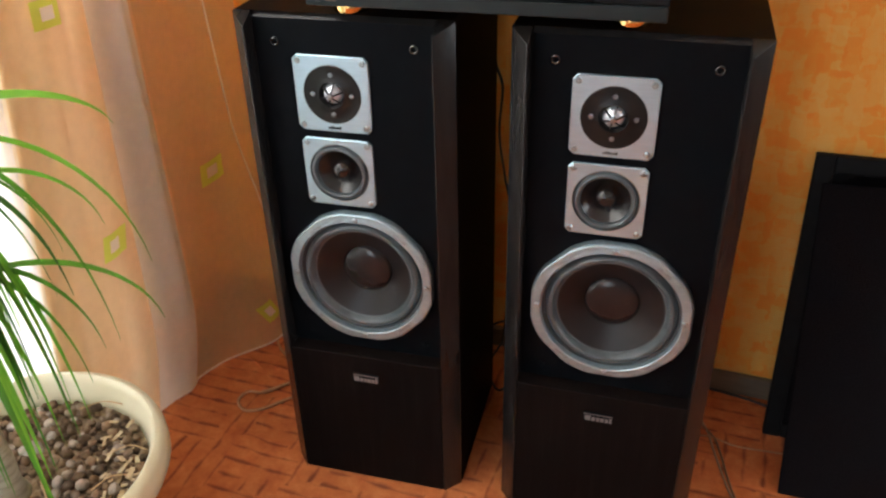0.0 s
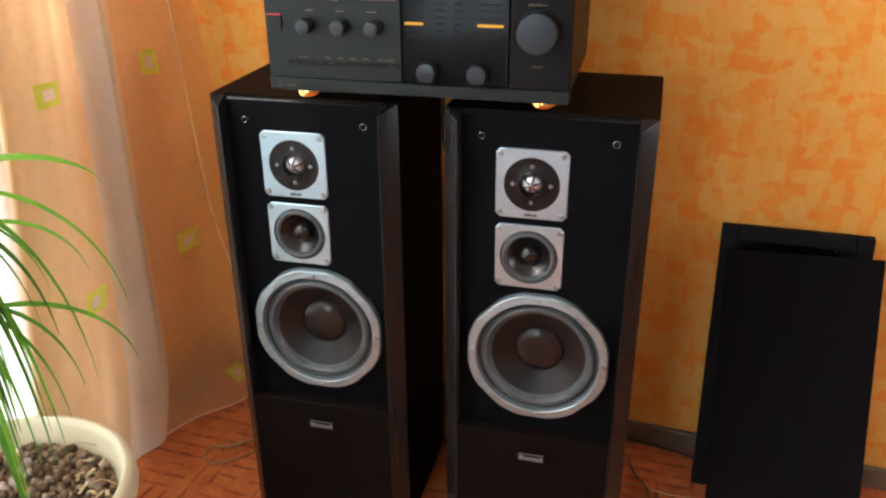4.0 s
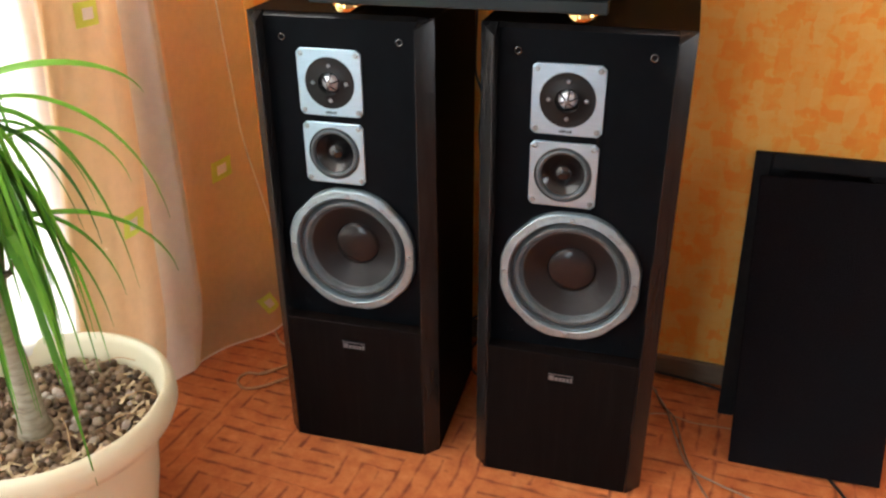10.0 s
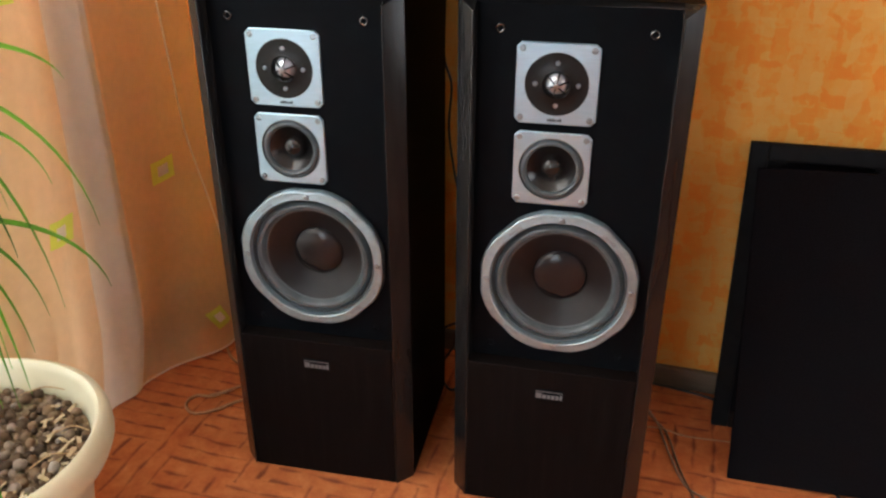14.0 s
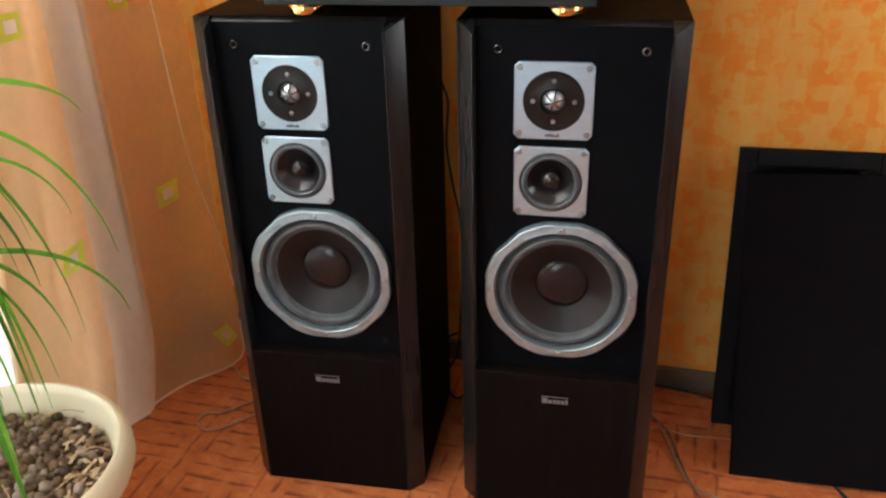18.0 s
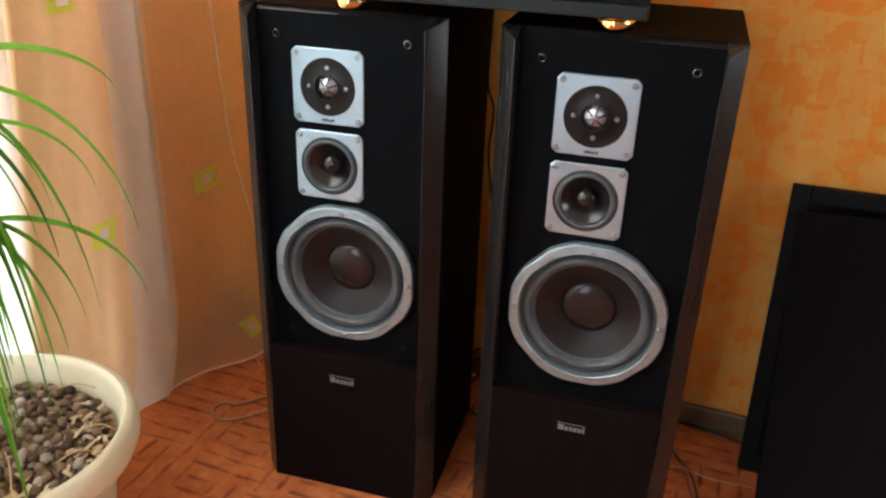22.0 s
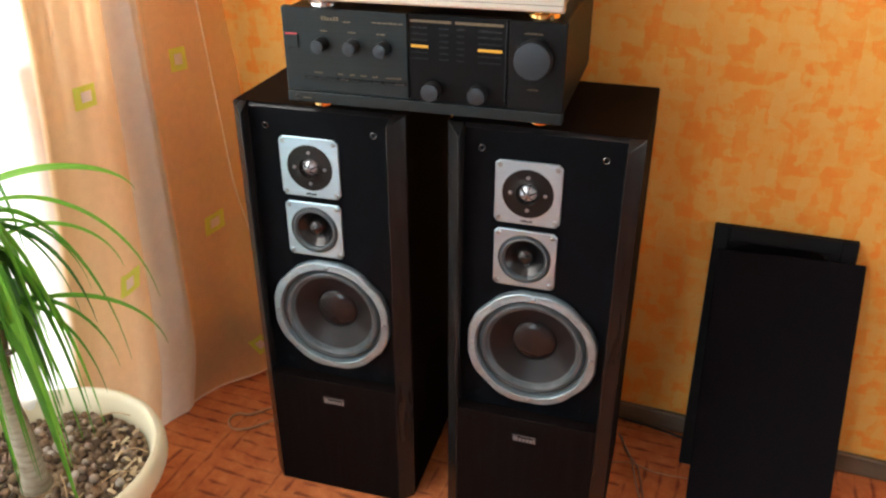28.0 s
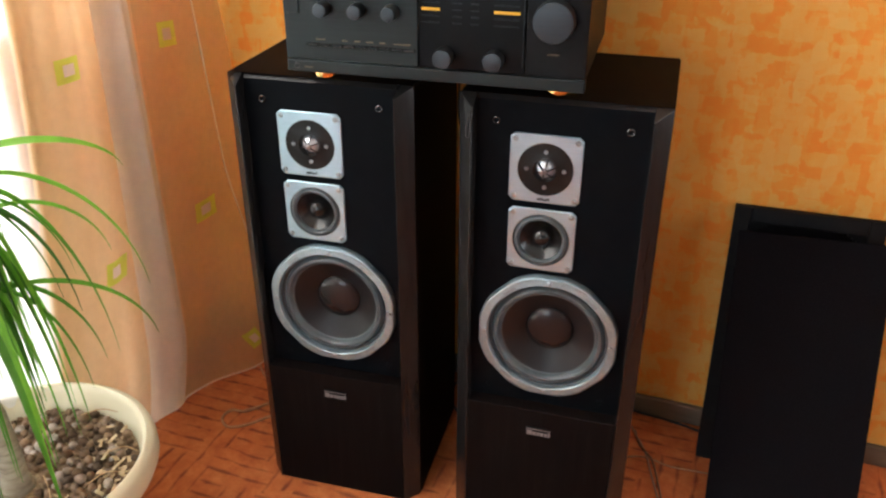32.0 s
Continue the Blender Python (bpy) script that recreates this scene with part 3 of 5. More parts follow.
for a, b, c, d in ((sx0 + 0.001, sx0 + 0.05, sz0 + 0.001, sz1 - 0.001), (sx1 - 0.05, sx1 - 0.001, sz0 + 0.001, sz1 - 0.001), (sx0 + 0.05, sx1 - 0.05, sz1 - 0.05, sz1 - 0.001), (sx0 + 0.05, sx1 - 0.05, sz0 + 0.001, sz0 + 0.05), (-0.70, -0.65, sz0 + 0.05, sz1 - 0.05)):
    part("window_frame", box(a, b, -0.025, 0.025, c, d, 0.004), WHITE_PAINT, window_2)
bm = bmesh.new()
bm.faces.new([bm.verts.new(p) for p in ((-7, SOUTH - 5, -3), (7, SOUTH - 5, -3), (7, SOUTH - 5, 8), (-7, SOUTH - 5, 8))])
backdrop_south = tagged(part("backdrop_south", bm, OUTSIDE), "bright glowing backdrop for the overcast daylight outside the window", "sky", kind="structure")
bm = bmesh.new()
wy0, wy1, wz0, wz1 = WINDOW
box(WEST - 0.25, WEST, wy1, NORTH, 0.0, SILL, bm=bm)
box(WEST - 0.25, WEST, WINDOW_END, NORTH, SILL, TOP, bm=bm)
box(WEST - 0.25, WEST, wy1, WINDOW_END, wz1, TOP, bm=bm)
box(WEST - 0.25, WEST, SOUTH, wy0, 0.0, TOP, bm=bm)
box(WEST - 0.25, WEST, wy0, wy1, wz1, TOP, bm=bm)
box(WEST - 0.25, WEST, wy0, wy1, 0.0, wz0, bm=bm)
wall_west = tagged(part("wall_west", bm, WALLPAPER), "orange wallpaper wall round the balcony window", "wall", kind="structure")

bm = box(WEST + 0.014, EAST, NORTH - 0.014, NORTH - 0.0005, 0.0, 0.048, 0.004)
baseboard = tagged(part("baseboard", bm, BASEBOARD), "grey-beige skirting board along the orange wall", "baseboard", kind="structure")
bm = box(WEST + 0.0005, WEST + 0.0135, wy1 + 0.005, NORTH - 0.016, 0.0045, 0.048, 0.004)
baseboard_west = tagged(part("baseboard_west", bm, BASEBOARD), "grey-beige skirting board below the curtain", "baseboard", kind="structure")

# dark grey strip over the floor in the corner, between wall and curtain
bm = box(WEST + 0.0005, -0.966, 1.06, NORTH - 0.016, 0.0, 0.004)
floor_strip = tagged(part("floor_strip", bm, DARK_STRIP), "dark grey strip of floor in the corner behind the curtain", "floor", kind="structure")

bm = bmesh.new()
box(WEST - 0.249, WEST - 0.001, wy1 - 0.012, wy1 - 0.001, wz0 + 0.012, SILL - 0.001, bm=bm)
box(WEST - 0.249, WEST - 0.001, WINDOW_END - 0.012, WINDOW_END - 0.001, SILL + 0.013, wz1 - 0.012, bm=bm)
box(WEST - 0.249, WEST + 0.020, wy1 - 0.010, WINDOW_END - 0.001, SILL + 0.001, SILL + 0.012, bm=bm)
box(WEST - 0.249, WEST - 0.001, wy0 + 0.001, wy0 + 0.012, wz0 + 0.012, wz1 - 0.012, bm=bm)
box(WEST - 0.249, WEST - 0.001, wy0, WINDOW_END - 0.013, wz1 - 0.012, wz1 - 0.001, bm=bm)
box(WEST - 0.249, WEST + 0.010, wy0, wy1, wz0, wz0 + 0.012, bm=bm)
trim = tagged(part("trim", bm, WHITE_PAINT), "white painted window reveal", "window trim", kind="structure")
wy0, wy1, wz0, wz1 = wy0 + 0.0125, wy1 - 0.0125, wz0 + 0.0125, wz1 - 0.0125

window_1 = thing("window_1", pose(WEST - 0.14, 0, 0), "white-framed balcony window full of daylight", "window", kind="structure")
for name, (a, b, c, d) in (("window_frame", (wy0, wy0 + 0.06, wz0, wz1)), ("window_frame", (wy1 - 0.05, wy1 - 0.002, wz0, wz1)), ("window_frame", (wy0 + 0.06, wy1 - 0.05, wz1 - 0.06, wz1)),
                           ("window_frame", (wy0 + 0.06, wy1 - 0.05, wz0, wz0 + 0.05)), ("mullion", (0.10, 0.18, wz0 + 0.05, wz1 - 0.06))):
    part(name, box(-0.03, 0.03, a, b, c, d, 0.005), WHITE_PAINT, window_1)
for a, b in ((wy0 + 0.062, 0.098), (0.182, wy1 - 0.052)):
    pane = part("pane", box(-0.004, 0.004, a, b, wz0 + 0.052, wz1 - 0.062), GLASS, window_1)
    pane.visible_shadow = False
bm = bmesh.new()
vs = [bm.verts.new(p) for p in ((-6, -9, -3), (-6, 9, -3), (-6, 9, 8), (-6, -9, 8))]
bm.faces.new(vs)
for a, b, c, d in ((WINDOW_END - 0.034, WINDOW_END - 0.013, SILL + 0.013, wz1), (wy1, WINDOW_END - 0.034, wz1 - 0.06, wz1), (wy1, WINDOW_END - 0.034, SILL + 0.013, SILL + 0.05)):
    part("window_frame", box(-0.03, 0.03, a, b, c, d, 0.004), WHITE_PAINT, window_1)
backdrop = tagged(part("backdrop", bm, OUTSIDE), "bright glowing backdrop for the overcast daylight outside the window", "sky", kind="structure")

# ---- loudspeakers ----
TWEETER, MID, WOOFER = (-0.0208, 0.7184), (-0.0212, 0.5985), (0.0, 0.4205)  # driver centres: x, z
SPK_H, SPK_W, SPK_D = 0.8290, 0.1550, 0.272
RAIL_IN, RAIL_D = 0.1290, 0.0265         # inner face and depth of the chamfered side rails
PLINTH = 0.2775                          # top of the plinth panel that stands flush with the rails


def rail(side):
    """A side rail: a wedge in plan, its top cut back at an angle."""
    bm = bmesh.new()
    a, b, d = side * RAIL_IN, side * SPK_W, -RAIL_D
    low = [bm.verts.new(p) for p in ((a, 0.001, 0.0), (b, 0.001, 0.0), (b, -0.0015, 0.0), (a + side * 0.0025, d, 0.0), (a, d, 0.0))]
    top = [bm.verts.new(p) for p in ((a, 0.001, SPK_H), (b, 0.001, SPK_H), (b, -0.0015, SPK_H - 0.0008), (a + side * 0.0025, d, SPK_H - 0.0150), (a, d, SPK_H - 0.0150))]
    n = len(low)
    for k in range(n):
        j = (k + 1) % n
        bm.faces.new((low[k], low[j], top[j], top[k]))
    bm.faces.new(low[::-1])
    bm.faces.new(top)
    bmesh.ops.recalc_face_normals(bm, faces=bm.faces)
    sharp = [e for e in bm.edges if any(v.co.y < -0.02 for v in e.verts) or all(v.co.z > 0.5 for v in e.verts)]
    bmesh.ops.bevel(bm, geom=sharp, offset=0.0012, segments=2, profile=0.5, affect="EDGES", clamp_overlap=True)
    return bm


def loudspeaker(m):
    s = thing("floor_standing_loudspeaker", m, "black three-way floor-standing loudspeaker with silver driver rings", "loudspeaker", "pair of loudspeakers")
    c = 0.010
    # open-fronted cabinet: sides, top, bottom and back in one shell
    bm = bmesh.new()
    loops = [[bm.verts.new((x, y, q)) for x, q in ((-SPK_W, 0.0), (SPK_W, 0.0), (SPK_W, SPK_H), (-SPK_W, SPK_H))] for y in (0.0012, SPK_D)]
    for k in range(4):
        j = (k + 1) % 4
        bm.faces.new((loops[0][k], loops[1][k], loops[1][j], loops[0][j]))
    bm.faces.new(loops[1])
    bmesh.ops.recalc_face_normals(bm, faces=bm.faces)
    bmesh.ops.bevel(bm, geom=[e for e in bm.edges if all(v.co.y > 0.1 for v in e.verts) or len({round(v.co.y, 3) for v in e.verts}) == 2], offset=0.002, segments=2, affect="EDGES")
    part("cabinet", bm, VENEER, s)
    for side in (-1, 1):
        part("side_rail", rail(side), BEVEL, s, "satin black chamfered side rail", smooth=30)
    # bevelled strip along the top of the recessed baffle
    bm = bmesh.new()
    w = RAIL_IN - 0.0004
    strip = [bm.verts.new(p) for p in ((-w, 0.0, SPK_H - 0.0085), (w, 0.0, SPK_H - 0.0085), (w, 0.0078, SPK_H - 0.0006), (-w, 0.0078, SPK_H - 0.0006), (-w, 0.012, SPK_H - 0.0003), (w, 0.012, SPK_H - 0.0003))]
    bm.faces.new(strip[:4])
    bm.faces.new((strip[3], strip[2], strip[5], strip[4]))
    bmesh.ops.recalc_face_normals(bm, faces=bm.faces)
    part("top_bevel", bm, BEVEL, s, "satin black bevelled top edge")
    for z0, z1, cx, cz, r in ((PLINTH - 0.001, 0.5425, WOOFER[0], WOOFER[1], 0.0980), (0.5425, 0.6575, MID[0], MID[1], 0.0454), (0.6575, SPK_H - 0.0085, TWEETER[0], TWEETER[1], 0.0424)):
        bm = bmesh.new()
        pierced(bm, -w, w, z0, z1, cx, cz, r, c + 0.012)
        part("baffle", bm, BAFFLE, s, "matt black driver baffle")
    part("plinth_panel", box(-w, w, -RAIL_D, c, 0.001, PLINTH, 0.0015), VENEER, s)
    # tweeter
    tx, tz = TWEETER
    tw = part("tweeter", rounded_plate(0.1100, 0.1100, 0.008, 0.004, 0.0425, (tx, tz)), ALU, s, "square brushed aluminium tweeter plate")
    part("tweeter_disc", lathe([(0.0425, -0.0005), (0.0425, -0.0035), (0.041, -0.0045), (0.028, -0.0035), (0.019, -0.006), (0.016, -0.003), (0.0155, 0.004)], (tx, 0, tz), steps=56), TWEETER_BLACK, tw, smooth=35)
    part("dome", lathe([(0.0155, 0.003), (0.013, -0.003), (0.009, -0.0065), (0.004, -0.0085), (0, -0.009)], (tx, 0, tz), steps=32), DOME, tw, "shiny tweeter dome", smooth=60)
    bm = bmesh.new()
    for k in range(6):
        a = math.pi * k / 3 + 0.3
        t = tube([(tx + r * math.cos(a), y, tz + r * math.sin(a)) for r, y in ((0.003, -0.0115), (0.008, -0.0095), (0.0125, -0.0065), (0.0165, -0.004))], 0.0011, 6)
        me = bpy.data.meshes.new("tmp")
        t.to_mesh(me)
        t.free()
        bm.from_mesh(me)
        bpy.data.meshes.remove(me)
    part("dome_guard", bm, TWEETER_BLACK, tw)
    part("guard_hub", lathe([(0.0042, -0.0105), (0.0038, -0.0128), (0.0018, -0.0132), (0.0016, -0.0118), (0, -0.0118)], (tx, 0, tz), steps=16), DARK_STEEL, tw, smooth=40)
    head = part("screw", screw(0.0042, 0.0022), STEEL, tw, at=pose(tx - 0.0466, -0.004, tz + 0.0466))
    for dx, dz in ((0.0466, 0.0466), (0.0466, -0.0466), (-0.0466, -0.0466)):
        same_mesh("screw", head, tw, pose(tx + dx, -0.004, tz + dz))
    small = part("small_screw", screw(0.0034, 0.002), STEEL, tw, at=pose(tx, -0.0042, tz + 0.0285))
    for a in (90, 180, 270):
        same_mesh("small_screw", small, tw, pose(tx + 0.0285 * math.sin(radians(a)), -0.0042, tz + 0.0285 * math.cos(radians(a))))
    part("mark", bar_rows(tx - 0.010, tx + 0.010, tz - 0.0505, tz - 0.0465, -0.004, 6, 3), GREY_MARK, tw, "small dark printed mark")
    # midrange
    mx, mz = MID
    mi = part("midrange", rounded_plate(0.1065, 0.1065, 0.008, 0.004, 0.0455, (mx, mz)), ALU, s, "square brushed aluminium midrange plate")
    part("surround", lathe([(0.0456, 0.004), (0.0456, -0.0036), (0.0445, -0.0042), (0.043, -0.002), (0.041, -0.0062), (0.038, -0.0072), (0.0355, -0.0055), (0.034, -0.001)], (mx, 0, mz), steps=56), RUBBER, mi, "rolled black rubber surround", smooth=35)
    part("cone", lathe([(0.0345, -0.001), (0.028, 0.006), (0.020, 0.0125), (0.013, 0.017)], (mx, 0, mz), steps=48), MID_CONE, mi, "glossy black cone", smooth=60)
    part("dust_cap", lathe([(0.0170, 0.0145), (0.0162, 0.0085), (0.0138, 0.0030), (0.0098, -0.0008), (0.0050, -0.0026), (0, -0.0032)], (mx, 0, mz), steps=32), GLOSS_BLACK, mi, "bullet-shaped gloss black dust cap", smooth=60)
    for dx, dz in ((-0.0455, 0.0455), (0.0455, 0.0455), (0.0455, -0.0455), (-0.0455, -0.0455)):
        same_mesh("screw", head, mi, pose(mx + dx, -0.004, mz + dz))
    # woofer
    wx, wz = WOOFER

    def flats(a):
        b = (a + math.pi / 8) % (math.pi / 4) - math.pi / 8
        return min(1.0, 0.979 / math.cos(b))

    def turned(a):
        return flats(a - math.pi / 4)

    wo = part("woofer", lathe([(0.1179, 0.0), (0.1179, -0.0080), (0.1164, -0.0115), (0.1143, -0.0126), (0.1030, -0.0128)], (wx, 0, wz), steps=96, radius=turned), RING, s, "cast silver woofer ring", smooth=25)
    part("inner_ring", lathe([(0.1084, -0.0127), (0.1030, -0.0134), (0.1015, -0.0120), (0.0999, 0.003)], (wx, 0, wz), steps=80), RING, wo, smooth=25)
    part("surround", lathe([(0.1009, 0.004), (0.1004, -0.0030), (0.0973, -0.0025), (0.0958, 0.0005), (0.0932, -0.0055), (0.0891, -0.0085), (0.0845, -0.0080), (0.0809, -0.0040), (0.0793, 0.0005), (0.0772, 0.0015)], (wx, 0, wz), steps=80), RUBBER, wo, "rolled grey rubber surround", smooth=35)
    part("cone", lathe([(0.0783, 0.0010), (0.0680, 0.0065), (0.0577, 0.0125), (0.0484, 0.0180), (0.0386, 0.0235)], (wx, 0, wz), steps=64), CONE, wo, "dark brown cone", smooth=60)
    part("dust_cap", lathe([(0.0412, 0.0225), (0.0400, 0.0198), (0.0361, 0.0172), (0.0283, 0.0150), (0.0185, 0.0134), (0.0093, 0.0126), (0, 0.0124)], (wx, 0, wz), steps=48), CAP, wo, "shallow dark brown dust cap", smooth=60)
    big = part("screw", screw(0.0046, 0.0026), STEEL, wo, at=pose(wx, -0.0125, wz + 0.1061))
    for a in (90, 180, 270):
        same_mesh("screw", big, wo, pose(wx + 0.1061 * math.sin(radians(a)), -0.0125, wz + 0.1061 * math.cos(radians(a))))
    for k, a in enumerate((-38, 40, 140, 218)):
        part("mark", bar_rows(-0.012, 0.012, -0.0025, 0.0025, 0, 6, 10 + k), RING_MARK, wo, "faint printed mark",
             at=pose(wx + 0.1056 * math.sin(radians(a)), -0.0127, wz + 0.1056 * math.cos(radians(a)), 0, a if abs(a) < 90 else a + 180, 0))
    # grille sockets and nameplate
    sock = part("grille_socket", lathe([(0.0062, 0.0), (0.0062, -0.0018), (0.0048, -0.0026), (0.0036, -0.0020), (0.0034, 0.006), (0, 0.006)], steps=20), PEG_BLACK, s, "round black grille socket", at=pose(-0.0987, 0, 0.7885), smooth=30)
    same_mesh("grille_socket", sock, s, pose(0.0987, 0, 0.7885))
    low = part("grille_socket", lathe([(0.0056, 0.0), (0.0056, -0.0010), (0.0044, -0.0014), (0.0034, -0.0010), (0.0032, 0.006), (0, 0.006)], steps=20), BAFFLE, s, "round black grille socket", at=pose(-0.0975, 0, 0.300), smooth=30)
    same_mesh("grille_socket", low, s, pose(0.0975, 0, 0.300))
    f = -RAIL_D
    plate = part("nameplate", box(-0.0225, 0.0225, f - 0.0012, f + 0.0005, 0.2235, 0.2425, 0.0005), BAFFLE, s, "small black nameplate with silver bars")
    for x0, x1, z1 in ((-0.0205, -0.0115, 0.2360), (-0.0100, -0.0045, 0.2335), (-0.0030, 0.0022, 0.2335), (0.0036, 0.0088, 0.2335), (0.0102, 0.0154, 0.2335), (0.0168, 0.0205, 0.2360)):
        part("letter_bar", box(x0, x1, f - 0.0018, f - 0.0008, 0.2265, z1), SILVER_MARK, plate)
    part("mark_line", box(-0.0215, 0.0215, f - 0.0018, f - 0.0008, 0.2385, 0.2397), SILVER_MARK, plate)
    return s


left_speaker = loudspeaker(pose(-0.4961, 0.9539, 0, 0, 0, 5.17))
right_speaker = copy_thing(left_speaker, pose(-0.1145, 0.9839, 0, 0, 0, 4.28))

# ---- amplifier, disc player and their metal feet ----


def cone_foot(name, m, h, label, material, r=0.025):
    """A turned disc with a groove round its waist and a short neck."""
    ob = part(name, lathe([(0, 0), (r * 0.86, 0), (r * 0.97, h * 0.06), (r, h * 0.14), (r, h * 0.50), (r * 0.97, h * 0.58), (r * 0.80, h * 0.62), (r * 0.78, h * 0.72), (r * 0.90, h * 0.78), (r * 0.90, h), (0, h)], axis="z", steps=48), material, smooth=30)
    ob.matrix_basis = m
    return tagged(ob, label, "isolation foot", "isolation feet")


def knob(parent, x, z, y, r, length, name="knob", label=""):
    k = part(name, lathe([(r, y), (r, y - length * 0.35), (r * 0.97, y - length), (r * 0.97, y - length)], (x, 0, z), steps=40), KNOB_SIDE, parent, label, smooth=30)
    part("knob_face", lathe([(r * 0.975, y - length + 0.0006), (r * 0.95, y - length - 0.0006), (r * 0.8, y - length - 0.0010), (0, y - length - 0.0010)], (x, 0, z), steps=40), KNOB, k, "grey brushed knob face", smooth=30)
    return k


AMP_W, AMP_H, AMP_D = 0.434, 0.148, 0.33
AMP_Z, CD_Z = 0.8505, 1.0145           # undersides, on their feet
AMP = pose(-0.2997, 0.9275, AMP_Z, 0, 0, 5.1) @ Matrix.Scale(1.015, 4)


def amplifier(m):
    s = thing("amplifier", m, "black stereo amplifier bridging the two loudspeakers on gold feet", "amplifier")
    h, w = AMP_H, AMP_W / 2
    part("case", box(-w + 0.004, w - 0.004, 0.014, AMP_D, 0.0030, h - 0.003, 0.003), AMP_CASE, s)
    left_end, glass_end = -0.0171, 0.1335
    part("control_panel", box(-w, left_end, 0.0, 0.0135, 0.0200, h, 0.0015), AMP_FACE, s, "brushed black control panel")
    part("lower_panel", box(-w, w, -0.002, 0.0135, 0.0015, 0.0195, 0.002), AMP_FACE, s)
    win = part("selector_window", box(left_end + 0.0008, glass_end, 0.003, 0.0135, 0.0200, h, 0.001), AMP_GLASS, s, "smoked selector window with amber indicators")
    part("volume_panel", box(glass_end + 0.001, w, -0.001, 0.0135, 0.0200, h, 0.0015), AMP_CASE, s)
    part("window_edge", box(glass_end - 0.0035, glass_end - 0.0015, -0.002, 0.0028, 0.030, h - 0.004, 0.0005), GREY_MARK, s)
    for x in (-0.153, -0.1024, -0.0536):
        knob(s, x, 0.0952, 0.0, 0.0102, 0.021, label="small grey-faced tone knob")
    knob(s, 0.0219, 0.0390, -0.002, 0.0137, 0.018, label="grey-faced selector knob")
    knob(s, 0.0924, 0.0395, -0.002, 0.0137, 0.018, label="grey-faced selector knob")
    knob(s, 0.1718, 0.0972, -0.001, 0.0275, 0.020, "volume_knob", "large grey-faced volume knob")
    pb = part("power_button", box(-0.212, -0.192, -0.0025, 0.0, 0.086, 0.109, 0.0008), AMP_FACE, s)
    part("power_mark", box(-0.212, -0.192, -0.0030, -0.0020, 0.1075, 0.1095), RED_MARK, pb, "thin red line")
    slot = part("button_strip", box(-w + 0.032, left_end - 0.004, -0.0010, 0.0, 0.0400, 0.0450, 0.0004), AMP_CASE, s)
    for k in range(9):
        x = -w + 0.036 + k * 0.018
        part("push_button", box(x, x + 0.0145, -0.0032, -0.001, 0.0412, 0.0440, 0.0005), KNOB_SIDE if k in (3, 8) else AMP_FACE, slot)
    part("headphone_socket", lathe([(0.0042, -0.002), (0.0042, -0.0034), (0.0028, -0.0036), (0.0026, 0.004), (0, 0.004)], (-0.2009, 0, 0.0105), steps=20), KNOB_SIDE, s, smooth=30)
    part("mark", bar_rows(-0.190, -0.176, 0.0085, 0.0110, -0.002, 5, 8), GOLD_MARK, s)
    # printed words and the row of selector names
    for k, (a, b, z) in enumerate(((0.065, 0.094, 0.131), (0.100, 0.112, 0.129), (0.146, 0.196, 0.131), (0.062, 0.074, 0.114), (0.107, 0.120, 0.114), (0.152, 0.166, 0.114),
                                   (0.048, 0.062, 0.0495), (0.087, 0.096, 0.0495), (0.106, 0.115, 0.0495), (0.124, 0.134, 0.0495), (0.143, 0.152, 0.0495), (0.165, 0.190, 0.0495))):
        part("mark", bar_rows(-w + a, -w + b, z, z + (0.0055 if k in (0,) else 0.0026), 0.0, 6, 20 + k), GOLD_MARK, s)
    xa, xb = left_end + 0.004, glass_end - 0.008
    for x0, x1 in ((xa, xa + 0.062), (xa + 0.068, xb)):
        part("window_header", box(x0, x1, 0.0022, 0.0034, h - 0.0115, h - 0.0080), GOLD_MARK, win, "dull gold line")
    for col, (x0, x1) in enumerate(((xa + 0.001, xa + 0.027), (xa + 0.044, xa + 0.058), (xa + 0.070, xa + 0.082), (xa + 0.102, xb - 0.001))):
        for row in range(6):
            z = h - 0.0175 - row * 0.0090
            lit = (col == 0 and row == 3) or (col == 3 and row == 3)
            if lit:
                part("indicator", box(x0, x1, 0.0018, 0.0034, z - 0.0038, z, 0.0004), AMBER, win, "glowing amber indicator bar")
            else:
                part("mark", bar_rows(x0, x1, z - 0.0030, z, 0.003, 7, 50 + col * 7 + row), GREY_MARK, win)
    part("mark", bar_rows(0.157, 0.183, 0.1300, 0.1325, -0.001, 7, 91), GOLD_MARK, s)
    part("mark", bar_rows(0.164, 0.180, 0.0500, 0.0522, -0.001, 5, 92), GOLD_MARK, s)
    return s


amplifier(AMP)
CD_W, CD_H, CD_D = 0.434, 0.1125, 0.325
CD = pose(-0.3043, 0.9154, CD_Z, 0, 0, 6.2) @ Matrix.Scale(1.016, 4)


